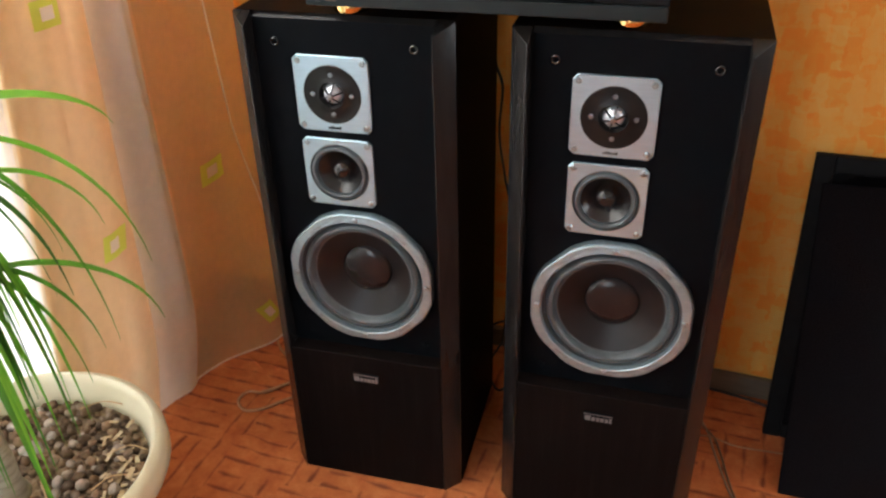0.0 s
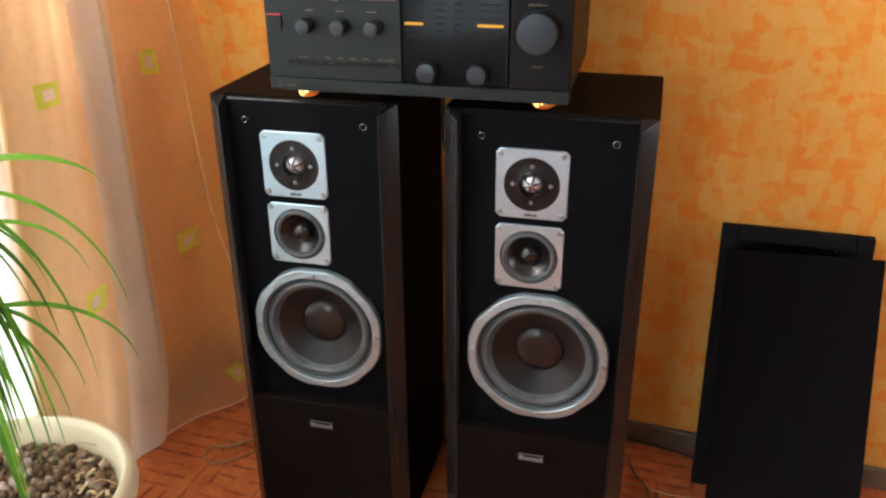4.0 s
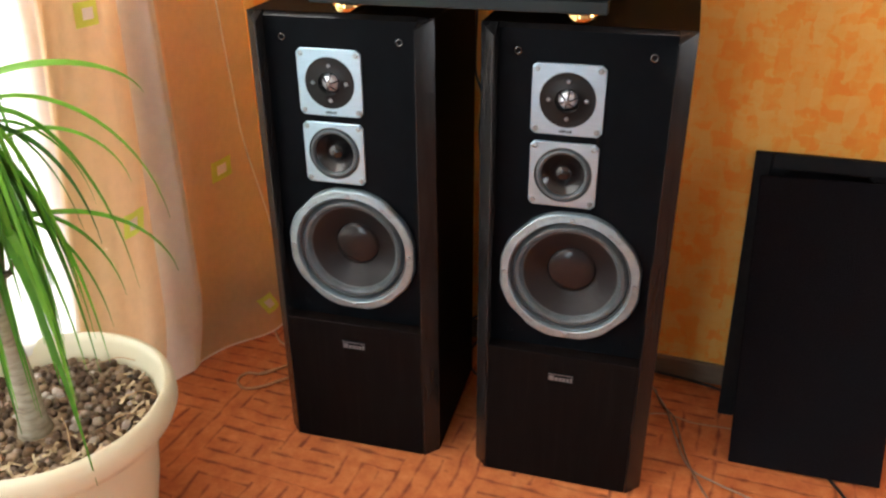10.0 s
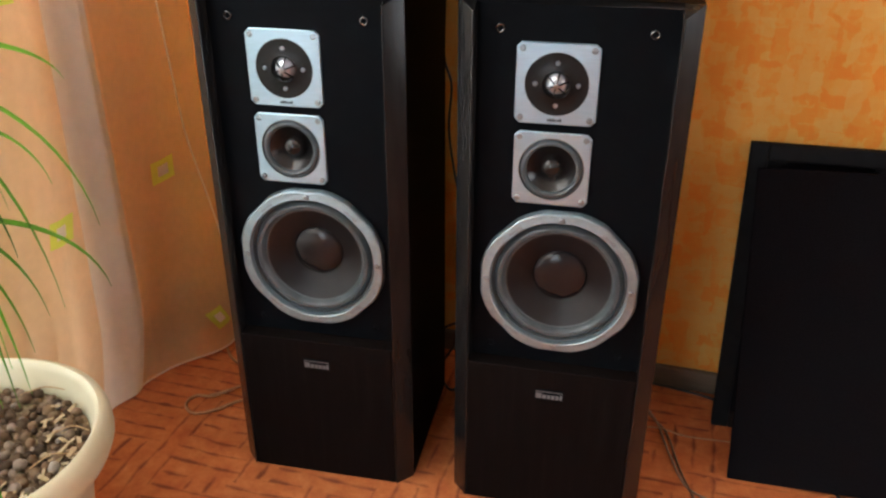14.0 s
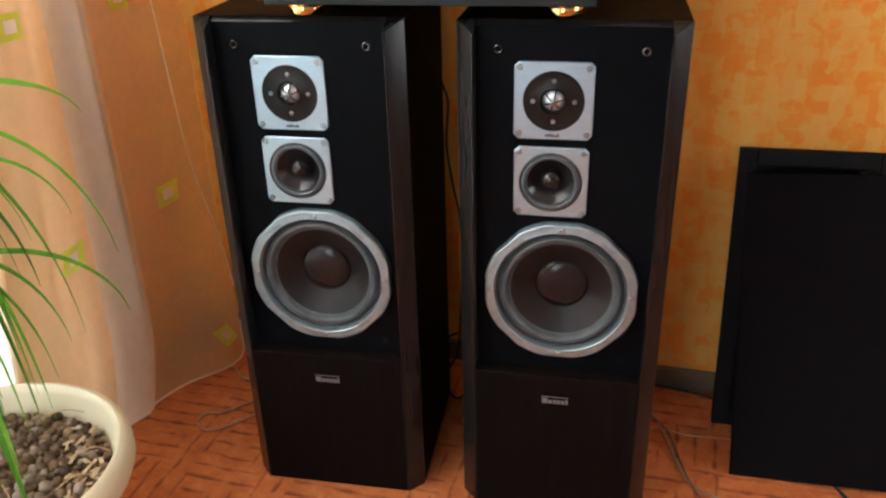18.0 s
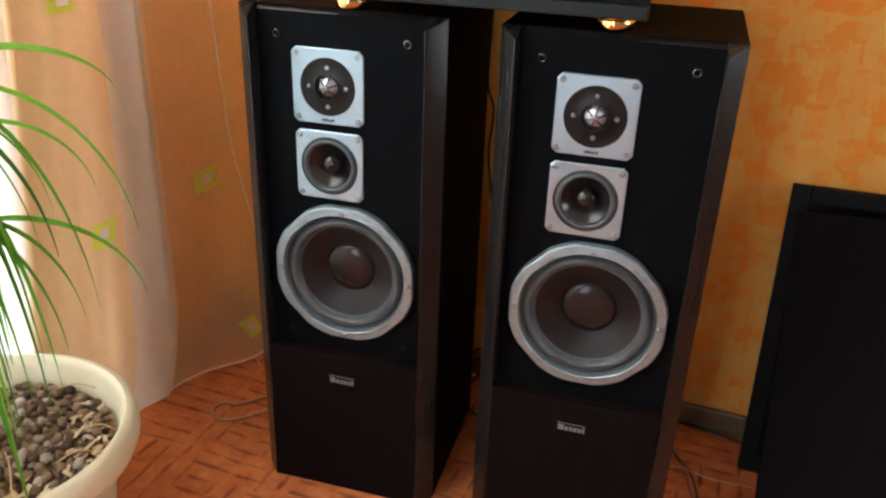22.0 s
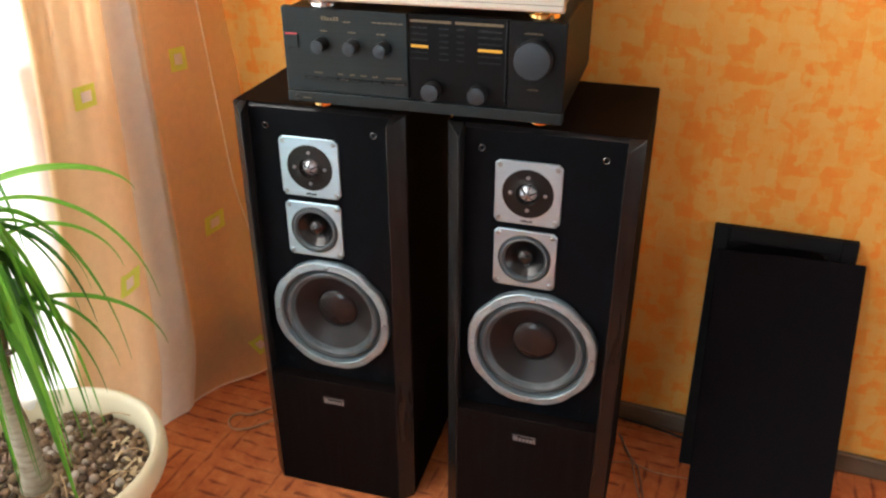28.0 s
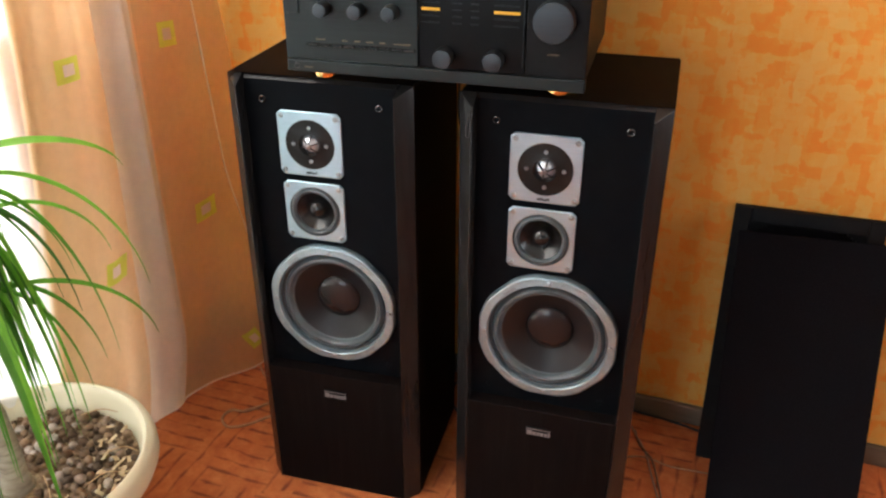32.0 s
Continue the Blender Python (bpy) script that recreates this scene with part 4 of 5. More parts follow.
def disc_player(m):
    s = thing("disc_player", m, "champagne disc player with lit display on top of the amplifier", "disc player")
    h, w = CD_H, CD_W / 2
    part("case", box(-w + 0.003, w - 0.003, 0.016, CD_D, 0.003, h - 0.002, 0.004), CHAMPAGNE_TOP, s, "champagne painted metal case")
    part("front_panel", box(-w, w, 0.0, 0.0155, 0.0, h, 0.003, 3), CHAMPAGNE, s, "champagne brushed aluminium front")
    part("panel_groove", box(-w + 0.002, w - 0.002, -0.0004, 0.001, 0.0100, 0.0108), GROOVE, s)
    part("brow", box(-w + 0.002, w - 0.002, -0.0015, 0.001, h - 0.0130, h - 0.0070, 0.0007), CHAMPAGNE, s)
    x0 = -w

    def u(f):
        return x0 + CD_W * f

    part("tray_gap", box(-0.0730, 0.0662, -0.0006, 0.001, 0.0680, 0.0882), GROOVE, s)
    part("disc_tray", box(-0.0712, 0.0645, -0.0030, 0.001, 0.0700, 0.0865, 0.0010), CHAMPAGNE, s, "closed disc tray")
    scr = part("display", box(-0.0728, 0.0683, -0.0012, 0.001, 0.0222, 0.0545, 0.0005), DISPLAY, s, "dark display with white digits")
    for text, fx, z, size in (("06", 0.452, 0.0375, 0.0088), ("04 14", 0.522, 0.0355, 0.0088)):
        fc = bpy.data.curves.new("digits", "FONT")
        fc.body, fc.size, fc.extrude = text, size, 0.0001
        tmp = new("digits_curve", fc)
        me = bpy.data.meshes.new_from_object(tmp.evaluated_get(bpy.context.evaluated_depsgraph_get()))
        bpy.data.objects.remove(tmp)
        me.materials.clear()
        me.materials.append(DIGITS)
        d = new("digits", me)
        d.parent = scr
        d.matrix_basis = pose(u(fx), -0.0016, z, 90, 0, 0)
    part("track_row", bar_rows(u(0.445), u(0.555), 0.0305, 0.0322, -0.0012, 10, 60), DIGITS, scr)
    for k, fx in enumerate((0.440, 0.468, 0.530)):
        part("lit_mark", bar_rows(u(fx), u(fx) + 0.008, 0.0485, 0.0502, -0.0012, 3, 61 + k), DIGITS, scr)
    part("lit_mark", box(u(0.405), u(0.412), -0.0016, -0.0008, 0.0385, 0.0415), DIGITS, scr)
    for fx in (0.728, 0.786, 0.846, 0.902):
        part("button", box(u(fx), u(fx) + 0.0165, -0.0040, 0.001, 0.0750, 0.0838, 0.0010), CHAMPAGNE, s)
    for fx in (0.728, 0.786):
        part("slim_button", box(u(fx), u(fx) + 0.0165, -0.0030, 0.001, 0.0585, 0.0620, 0.0008), CHAMPAGNE, s)
    part("round_button", lathe([(0.0068, 0.001), (0.0068, -0.003), (0.006, -0.0042), (0, -0.0045)], (0.1074, 0, 0.0347), steps=28), CHAMPAGNE, s, smooth=30)
    part("level_knob", lathe([(0.0095, 0.001), (0.0092, -0.012), (0.0085, -0.0132), (0, -0.0135)], (0.1814, 0, 0.0338), steps=32), CHAMPAGNE, s, smooth=30)
    part("button_gap", box(-0.1872, -0.1630, -0.0008, 0.001, 0.0260, 0.0415), GROOVE, s)
    part("power_button", box(-0.1857, -0.1645, -0.0030, 0.001, 0.0275, 0.0400, 0.0008), CHAMPAGNE, s)
    part("headphone_socket", lathe([(0.0046, 0.001), (0.0046, -0.0014), (0.0030, -0.0014), (0.0026, 0.004), (0, 0.004)], (-0.1461, 0, 0.0335), steps=20), GROOVE, s, smooth=30)
    part("trim_knob", lathe([(0.0046, 0.001), (0.0044, -0.007), (0, -0.0075)], (-0.1220, 0, 0.0345), steps=20), GROOVE, s, smooth=30)
    return s


disc_player(CD)
for x, y in ((-0.491, 0.980), (-0.128, 1.013), (-0.510, 1.165), (-0.147, 1.198)):
    cone_foot("gold_foot", pose(x, y, SPK_H), AMP_Z + 0.0025 - SPK_H, "polished gold foot between loudspeaker and amplifier", GOLD)
for x, y in ((-0.460, 0.940), (-0.125, 0.976), (-0.486, 1.165), (-0.151, 1.202)):
    cone_foot("metal_foot", pose(x, y, AMP_Z + 1.015 * AMP_H - 0.0005), CD_Z + 0.0005 - AMP_Z - 1.015 * AMP_H, "polished metal foot between amplifier and disc player", CHROME if x < -0.3 else GOLD)

# ---- detached grilles leaning on the wall ----


def grille_front(m):
    s = thing("speaker_grille", m, "black cloth loudspeaker grille leaning against another grille", "speaker grille", "detached grilles")
    part("frame", box(-0.1290, 0.1290, 0.004, 0.018, 0.0, 0.545, 0.004), GRILLE_FRAME, s)
    part("cloth", box(-0.1305, 0.1305, 0.0, 0.0045, -0.0005, 0.5465, 0.002, 2), GRILLE_CLOTH, s, "black acoustic cloth")
    return s


def grille_back(m):
    s = thing("speaker_grille", m, "black loudspeaker grille showing its inner frame, leaning on the orange wall", "speaker grille", "detached grilles")
    w, h = 0.1305, 0.548
    part("cloth", box(-w, w, 0.0145, 0.0185, 0.0, h, 0.0015), GRILLE_CLOTH, s, "black acoustic cloth")
    part("side_rail", box(-w, -w + 0.030, 0.0, 0.0142, 0.0, h, 0.003), GRILLE_FRAME, s)
    part("side_rail", box(w - 0.030, w, 0.0, 0.0142, 0.0, h, 0.003), GRILLE_FRAME, s)
    bm = bmesh.new()
    box(-w + 0.030, w - 0.030, 0.0, 0.0142, h - 0.030, h, 0.003, bm=bm)
    for sgn in (-1, 1):
        for k in range(4):
            x = sgn * (w - 0.030)
            box(min(x, x - sgn * 0.008 * (4 - k)), max(x, x - sgn * 0.008 * (4 - k)), 0.0005, 0.0140, h - 0.030 - 0.005 * (k + 1), h - 0.029 - 0.005 * k, bm=bm)
    part("top_rail", bm, GRILLE_FRAME, s)
    part("bottom_rail", box(-w + 0.030, w - 0.030, 0.0, 0.0142, 0.0, 0.030, 0.003), GRILLE_FRAME, s)
    return s


grille_back(pose(0.2900, 1.264, 0.0025, -9.6, -1.1, 0))
grille_front(pose(0.3190, 1.122, 0.006, -19.3, -2.8, 0.6))

# ---- curtain ----


def near_place(s, z):
    """A place on the front panel of the curtain: s runs along the window wall, z up."""
    low = max(0.0, 1 - z / 1.0)
    edge = 0.814 - 0.130 * low ** 1.3 + 0.06 * max(0.0, z - 1)
    end = 1.074 - 0.058 * max(0.0, 1 - z / 0.20) ** 1.5
    y = edge + (end - edge) * s
    ph = 2 * math.pi * (s * 2.6 + 0.10 * math.sin(5 * s + 1.5 * z))
    x = -0.948 + (0.003 + 0.003 * low) * math.sin(ph + 0.6) + 0.0008 * math.sin(2.3 * ph + 1) + 0.022 * max(0.0, s - 0.75) / 0.25
    return Vector((x, y + 0.008 * math.cos(ph), z))


def far_edge(z):
    """How far north the rear panel reaches: against the orange wall below, drawn back above."""
    return 1.372 - 0.17 * max(0.0, min(z, 1.30) - 0.72)


def far_place(s, z):
    """A place on the rear panel, which runs on behind the cabinet to the corner."""
    y = 0.97 + (far_edge(z) - 0.97) * s
    ph = 2 * math.pi * (s * 2.2 + 0.06 * math.sin(3 * z))
    x = -0.946 + 0.0025 * math.sin(ph) - 0.022 * max(0.0, 1 - s / 0.30)
    x += 0.095 * max(0.0, 1 - z / 0.42) ** 1.4 * math.exp(-((s - 0.68) / 0.26) ** 2)
    return Vector((x, y, z))


def near_hem(s):
    return 0.012 + 0.02 * s


def far_hem(s):
    return 0.012 + 0.020 * max(0.0, (s - 0.5) / 0.5) ** 2


def curtain_place(s, z):
    """s below 1 on the front panel, over 1 on the rear one."""
    return near_place(s, z) if s < 1 else far_place(s - 1, z)


def sheet(place, hem, s0, s1, ns, nz, off=0.0):
    bm = bmesh.new()
    grid = []
    for i in range(ns + 1):
        u = s0 + (s1 - s0) * i / ns
        grid.append([bm.verts.new(place(u, hem(u) + (2.35 - hem(u)) * (k / nz) ** 1.3) + Vector((off, 0, 0))) for k in range(nz + 1)])
    for i in range(ns):
        for k in range(nz):
            bm.faces.new((grid[i][k], grid[i + 1][k], grid[i + 1][k + 1], grid[i][k + 1]))
    return bm


def curtain():
    s = thing("sheer_curtain", pose(0, 0, 0), "peach sheer curtain with lime square appliques hanging beside the window", "curtain")
    part("front_panel", sheet(near_place, near_hem, 0, 1, 90, 60), SHEER, s, smooth=180)
    part("rear_panel", sheet(far_place, far_hem, 0, 1, 80, 60), SHEER_THIN, s, smooth=180)
    # the panel's edges are turned over and pressed, so the cloth lies two and three deep there
    for a, b, n, off in ((0.69, 0.97, 24, 0.0030), (0.72, 0.97, 20, 0.0050), ):
        part("folded_edge", sheet(near_place, near_hem, a, b, n, 60, off), SHEER_EDGE, s, "pale turned-over edge of the front panel", smooth=180)
    for b, off in ((0.34, -0.0030), (0.24, -0.0050), (0.14, -0.0070)):
        part("folded_edge", sheet(near_place, near_hem, 0.0, b, 16, 60, off), SHEER_FOLD, s, "thin pale turned-over edge beside the window", smooth=180)
    part("hem_cord", tube([far_place(i / 60, far_hem(i / 60)) + Vector((0.001, 0, 0)) for i in range(61)], 0.0020, 6), SHEER_HEM, s, "pale stitched hem")
    part("hem_cord", tube([near_place(i / 60, near_hem(i / 60)) + Vector((0.001, 0, 0)) for i in range(61)], 0.0014, 6), SHEER_HEM, s, "pale stitched hem")
    seam = []
    for z in [0.12 + 0.06 * k for k in range(37)]:
        y = 1.303 - 0.097 * (z - 0.482) if z > 0.482 else 1.303 + 0.217 * (0.482 - z)
        u = min(1.0, (y - 0.97) / (far_edge(z) - 0.97))
        seam.append(far_place(u, z) + Vector((0.0015, 0, 0)))
    part("seam", tube(seam, 0.0019, 6), PATCH_WHITE, s, "pale seam")
    for y, z, size, turn, *flat in ((1.164, 0.813, 0.0230, -5), (0.906, 0.811, 0.0195, 0), (1.203, 0.422, 1.0, 0, 0.036, -0.002, 0.002, 0.021), (0.913, 0.418, 1.0, 0, 0.030, -0.003, 0.003, 0.021), (0.914, 1.184, 0.021, 3), (1.140, 1.171, 0.021, 5),
                             (1.2237, 0.0814, 1.0, 0, 0.0088, -0.0208, 0.0208, 0.0012), (0.91, 1.56, 0.021, 0), (1.13, 1.55, 0.021, 4)):
        base = 0.0 if y < 1.0 else 1.0
        lo, hi = base, base + 0.9999
        for _ in range(30):
            mid = (lo + hi) / 2
            if curtain_place(mid, z).y < y:
                lo = mid
            else:
                hi = mid
        u = (lo + hi) / 2

        def quad(r0, r1, off):
            bm = bmesh.new()
            c, sn = math.cos(radians(turn)), math.sin(radians(turn))
            n = 6

            def at(a, b):
                a, b = a * c - b * sn, a * sn + b * c
                if flat:
                    a, b = a * flat[0] + b * flat[2], a * flat[1] + b * flat[3]
                p = curtain_place(u + a * size / (0.26 if base == 0 else far_edge(z) - 0.97), z + b * size)
                return p + Vector((off, 0, 0))
            if r0 == 0:
                g = [[bm.verts.new(at(-r1 + 2 * r1 * i / n, -r1 + 2 * r1 * k / n)) for k in range(n + 1)] for i in range(n + 1)]
                for i in range(n):
                    for k in range(n):
                        bm.faces.new((g[i][k], g[i + 1][k], g[i + 1][k + 1], g[i][k + 1]))
            else:
                ring = []
                for r in (r0, r1):
                    pts = []
                    for e, (ax, ay, bx, by) in enumerate(((-1, -1, 1, -1), (1, -1, 1, 1), (1, 1, -1, 1), (-1, 1, -1, -1))):
                        for k in range(n):
                            f = k / n
                            pts.append(bm.verts.new(at(r * (ax + (bx - ax) * f), r * (ay + (by - ay) * f))))
                    ring.append(pts)
                m = len(ring[0])
                for k in range(m):
                    j = (k + 1) % m
                    bm.faces.new((ring[0][k], ring[0][j], ring[1][j], ring[1][k]))
            return bm

        sq = part("square_applique", quad(0.50, 1.05, 0.0075), PATCH_GREEN, s, "lime green square applique")
        part("applique_centre", quad(0, 0.49, 0.0075), PATCH_WHITE, sq, "white centre")
    return s


curtain()


def tulle_place(s, z):
    end = 0.930 - 0.095 * max(0.0, 1 - z) ** 1.3 + 0.03 * max(0.0, z - 1)
    y = -1.35 + (end + 1.35) * s
    ph = 2 * math.pi * (s * 13 + 0.2 * math.sin(9 * s))
    return Vector((-1.005 + 0.020 * math.sin(ph) + 0.006 * math.sin(2.1 * ph), y, z))


tulle = tagged(part("tulle_curtain", sheet(tulle_place, lambda s: 0.012, 0, 1, 260, 30), TULLE, smooth=180), "white tulle curtain glowing in front of the balcony window", "curtain")


def valance():
    s = thing("valance_jabot", pose(0, 0, 0), "olive green sheer valance tail with zigzag folds and dark trim", "valance")
    cols = ((1.134, 1.284), (0.993, 1.236), (1.187, 1.165), (1.082, 1.139), (1.236, 1.0925), (1.124, 1.080))
    xs = (-0.898, -0.890, -0.882, -0.875, -0.868, -0.861)
    for k in range(5):
        bm = bmesh.new()
        (y0, b0), (y1, b1) = cols[k], cols[k + 1]
        n = 8
        rows = []
        for i in range(n + 1):
            f = i / n
            y, b = y0 + (y1 - y0) * f, b0 + (b1 - b0) * f
            x = xs[k] + (xs[k + 1] - xs[k]) * f
            rows.append([bm.verts.new((x + 0.004 * math.sin(3 * f * math.pi + j), y, b + (2.30 - b) * (j / 10) ** 1.4)) for j in range(11)])
        for i in range(n):
            for j in range(10):
                bm.faces.new((rows[i][j], rows[i + 1][j], rows[i + 1][j + 1], rows[i][j + 1]))
        part("fold", bm, VALANCE, s, smooth=180)
        a, b = Vector((xs[k] + 0.001, y0, b0)), Vector((xs[k + 1] + 0.001, y1, b1))
        part("trim", tube([a.lerp(b, i / 6) + Vector((0.001, 0, 0.003 * math.sin(math.pi * i / 6))) for i in range(7)], 0.0036, 8), VALANCE_TRIM, s, "dark olive edging")
    return s


valance()
rail = tagged(part("curtain_rail", box(WEST + 0.05, WEST + 0.16, -1.6, NORTH - 0.02, 2.36, 2.41, 0.006), WHITE_PAINT), "white curtain rail under the ceiling", "curtain rail")
bm = bmesh.new()
for y in (-1.4, -0.1, 1.2):
    box(WEST + 0.09, WEST + 0.11, y - 0.01, y + 0.01, 2.41, TOP, bm=bm)
part("rail_hanger", bm, WHITE_PAINT, rail)

# ---- potted plant ----
PX, PY, RIM = -0.858, 0.557, 0.285
pot = thing("flower_pot", pose(PX, PY, 0), "cream plastic flower pot with a thick rolled rim", "flower pot")
part("pot_body", lathe([(0, 0.0), (0.125, 0.0), (0.132, 0.006), (0.150, 0.10), (0.163, 0.20), (0.168, RIM - 0.055), (0.164, RIM - 0.053), (0.150, 0.12), (0, 0.11)], axis="z", steps=72), POT, pot, smooth=35)
part("rim", lathe([(0.166, RIM - 0.060), (0.185, RIM - 0.058), (0.197, RIM - 0.048), (0.203, RIM - 0.034), (0.203, RIM - 0.018), (0.199, RIM - 0.006), (0.193, RIM), (0.187, RIM + 0.001), (0.183, RIM - 0.002), (0.179, RIM - 0.012),
                   (0.174, RIM - 0.040), (0.168, RIM - 0.060)], axis="z", steps=96), POT, pot, smooth=40)
rng = random.Random(4)
bm = bmesh.new()
N = 40
rows = [[bm.verts.new((0.170 * r / 8 * math.cos(2 * math.pi * k / N), 0.170 * r / 8 * math.sin(2 * math.pi * k / N), RIM - 0.048 + rng.uniform(-0.002, 0.002))) for k in range(N)] for r in range(1, 9)]
mid = bm.verts.new((0, 0, RIM - 0.046))
for k in range(N):
    bm.faces.new((mid, rows[0][k], rows[0][(k + 1) % N]))
    for a, b in zip(rows, rows[1:]):
        bm.faces.new((a[k], b[k], b[(k + 1) % N], a[(k + 1) % N]))
soil = grain("dry_soil", [(0.3, (0.10, 0.07, 0.045)), (0.5, (0.25, 0.17, 0.10)), (0.7, (0.40, 0.30, 0.19))], noise_scale=90, rough=0.95, bump=0.8, bump_scale=200)
soil_ob = tagged(part("potting_soil", bm, soil, smooth=60), "dry brown potting soil filling the pot", "soil", kind="stuff")
soil_ob.matrix_basis = pose(PX, PY, 0)


def pebble_mesh(seed):
    r = random.Random(seed)
    bm = bmesh.new()
    bmesh.ops.create_icosphere(bm, subdivisions=2, radius=1)
    sx, sy, sz = r.uniform(0.85, 1.15), r.uniform(0.8, 1.05), r.uniform(0.68, 0.9)
    off = Vector((r.uniform(0, 9), r.uniform(0, 9), r.uniform(0, 9)))
    for v in bm.verts:
        v.co *= 1 + 0.22 * noise.noise(v.co * 1.3 + off)
        v.co = Vector((v.co.x * sx, v.co.y * sy, v.co.z * sz))
    me = bpy.data.meshes.new("clay_pebble")
    for f in bm.faces:
        f.smooth = True
    bm.to_mesh(me)
    bm.free()
    me.materials.append(PEBBLE)
    return me


stones = [pebble_mesh(k) for k in range(8)]
drainage = thing("clay_pebbles", pose(PX, PY, 0), "loose layer of brown expanded clay pebbles on the soil", "pebbles", kind="stuff")
placed = []
tries = 0
while len(placed) < 420 and tries < 14000:
    tries += 1
    a, d = rng.uniform(0, 2 * math.pi), 0.170 * math.sqrt(rng.random())
    r = rng.choice((0.0055, 0.0065, 0.0075, 0.0085, 0.0095))
    x, y = d * math.cos(a), d * math.sin(a)
    if d + r > 0.171 or math.hypot(x - 0.002, y + 0.022) < 0.030 + r:
        continue
    if all((x - q[0]) ** 2 + (y - q[1]) ** 2 > (0.80 * (r + q[2])) ** 2 for q in placed):
        placed.append((x, y, r))
near = sorted(placed, key=lambda q: -(q[0] - q[1] * 0.2))
for x, y, r in near[:300]:
    o = new("pebble", rng.choice(stones))
    o.parent = drainage
    o.matrix_basis = pose(x, y, RIM - 0.0465 + r * rng.uniform(0.35, 0.85), rng.uniform(-40, 40), rng.uniform(-40, 40), rng.uniform(0, 360)) @ Matrix.Diagonal((r, r, r, 1))
if near[300:]:
    bm = bmesh.new()
    for x, y, r in near[300:]:
        n0 = len(bm.verts)
        bm.from_mesh(rng.choice(stones))
        bm.verts.ensure_lookup_table()
        bmesh.ops.transform(bm, matrix=pose(x, y, RIM - 0.0465 + r * 0.6, 0, 0, rng.uniform(0, 360)) @ Matrix.Diagonal((r, r, r, 1)), verts=bm.verts[n0:])
    tagged(part("pebble_rest", bm, PEBBLE, drainage, smooth=180), kind="stuff")

TRUNK_AT = Vector((-0.863, 0.534, RIM - 0.05))
CROWN = Vector((-0.838, 0.535, 0.600))
plant = thing("dragon_tree", pose(0, 0, 0), "dragon tree with a bare pale trunk and long arching green leaves", "house plant")
trunk_pts = smooth_path([TRUNK_AT - Vector((0, 0, 0.01)), TRUNK_AT + Vector((0.003, 0.002, 0.08)), TRUNK_AT + Vector((-0.008, 0.004, 0.20)), CROWN, CROWN + Vector((0.0, 0.0, 0.16))], 7)
bm = tube(trunk_pts, 0.021, 16, 0.55)
for v in bm.verts:
    v.co += Vector((1, 0.4, 0)) * 0.0022 * noise.noise(v.co * 60) + Vector((0, 0, 0.002 * noise.noise(v.co * 30)))
    if v.co.z < TRUNK_AT.z + 0.03:
        c = TRUNK_AT
        k = 1 + 0.35 * (1 - max(0, v.co.z - TRUNK_AT.z) / 0.03)
        v.co.x, v.co.y = c.x + (v.co.x - c.x) * k, c.y + (v.co.y - c.y) * k
part("trunk", bm, TRUNK, plant, "bare pale grey-brown trunk", smooth=60)
for k in range(14):
    a, z = k * 2.4, 0.52 + 0.014 * k
    p = Vector((CROWN.x, CROWN.y, z))
    d = Vector((math.cos(a), math.sin(a), 0.6))
    part("leaf_sheath", tube([p + d * 0.006, p + d * 0.020, p + d * 0.030 + Vector((0, 0, 0.014))], 0.006, 6, 0.4), LEAF_BASE, plant, "dry brown leaf base")


def leaf(base, tip, arch, width, roll=0.0, twist=0.0):
    """A long strap leaf that rises from base and hangs to tip."""
    b, t = Vector(base), Vector(tip)
    drop = max(0.02, b.z + arch - t.z)
    c1, c2 = b.lerp(t, 0.38), b.lerp(t, 0.93)
    c1.z, c2.z = b.z + arch, t.z + 0.62 * drop
    bm = bmesh.new()
    n = 16
    rows = []
    for k in range(n + 1):
        f = k / n
        p = (1 - f) ** 3 * b + 3 * f * (1 - f) ** 2 * c1 + 3 * f * f * (1 - f) * c2 + f ** 3 * t
        d = ((1 - f) ** 2 * (c1 - b) + 2 * f * (1 - f) * (c2 - c1) + f * f * (t - c2)).normalized()
        side = d.cross(Vector((0, 0, 1)))
        side = side.normalized() if side.length > 1e-4 else Vector((0, 1, 0))
        side = (Matrix.Rotation(roll + twist * f, 3, d) @ side).normalized()
        up = side.cross(d)
        w = width * min(1.0, 0.35 + 3.0 * f) * (1 - max(0, (f - 0.35) / 0.65) ** 1.6) + 0.0004
        rows.append([bm.verts.new(p - side * w + up * w * 0.35), bm.verts.new(p - up * w * 0.1), bm.verts.new(p + side * w + up * w * 0.35)])
    for a, c in zip(rows, rows[1:]):
        for i in (0, 1):
            bm.faces.new((a[i], a[i + 1], c[i + 1], c[i]))
    return part("leaf", bm, LEAF, plant, smooth=180)


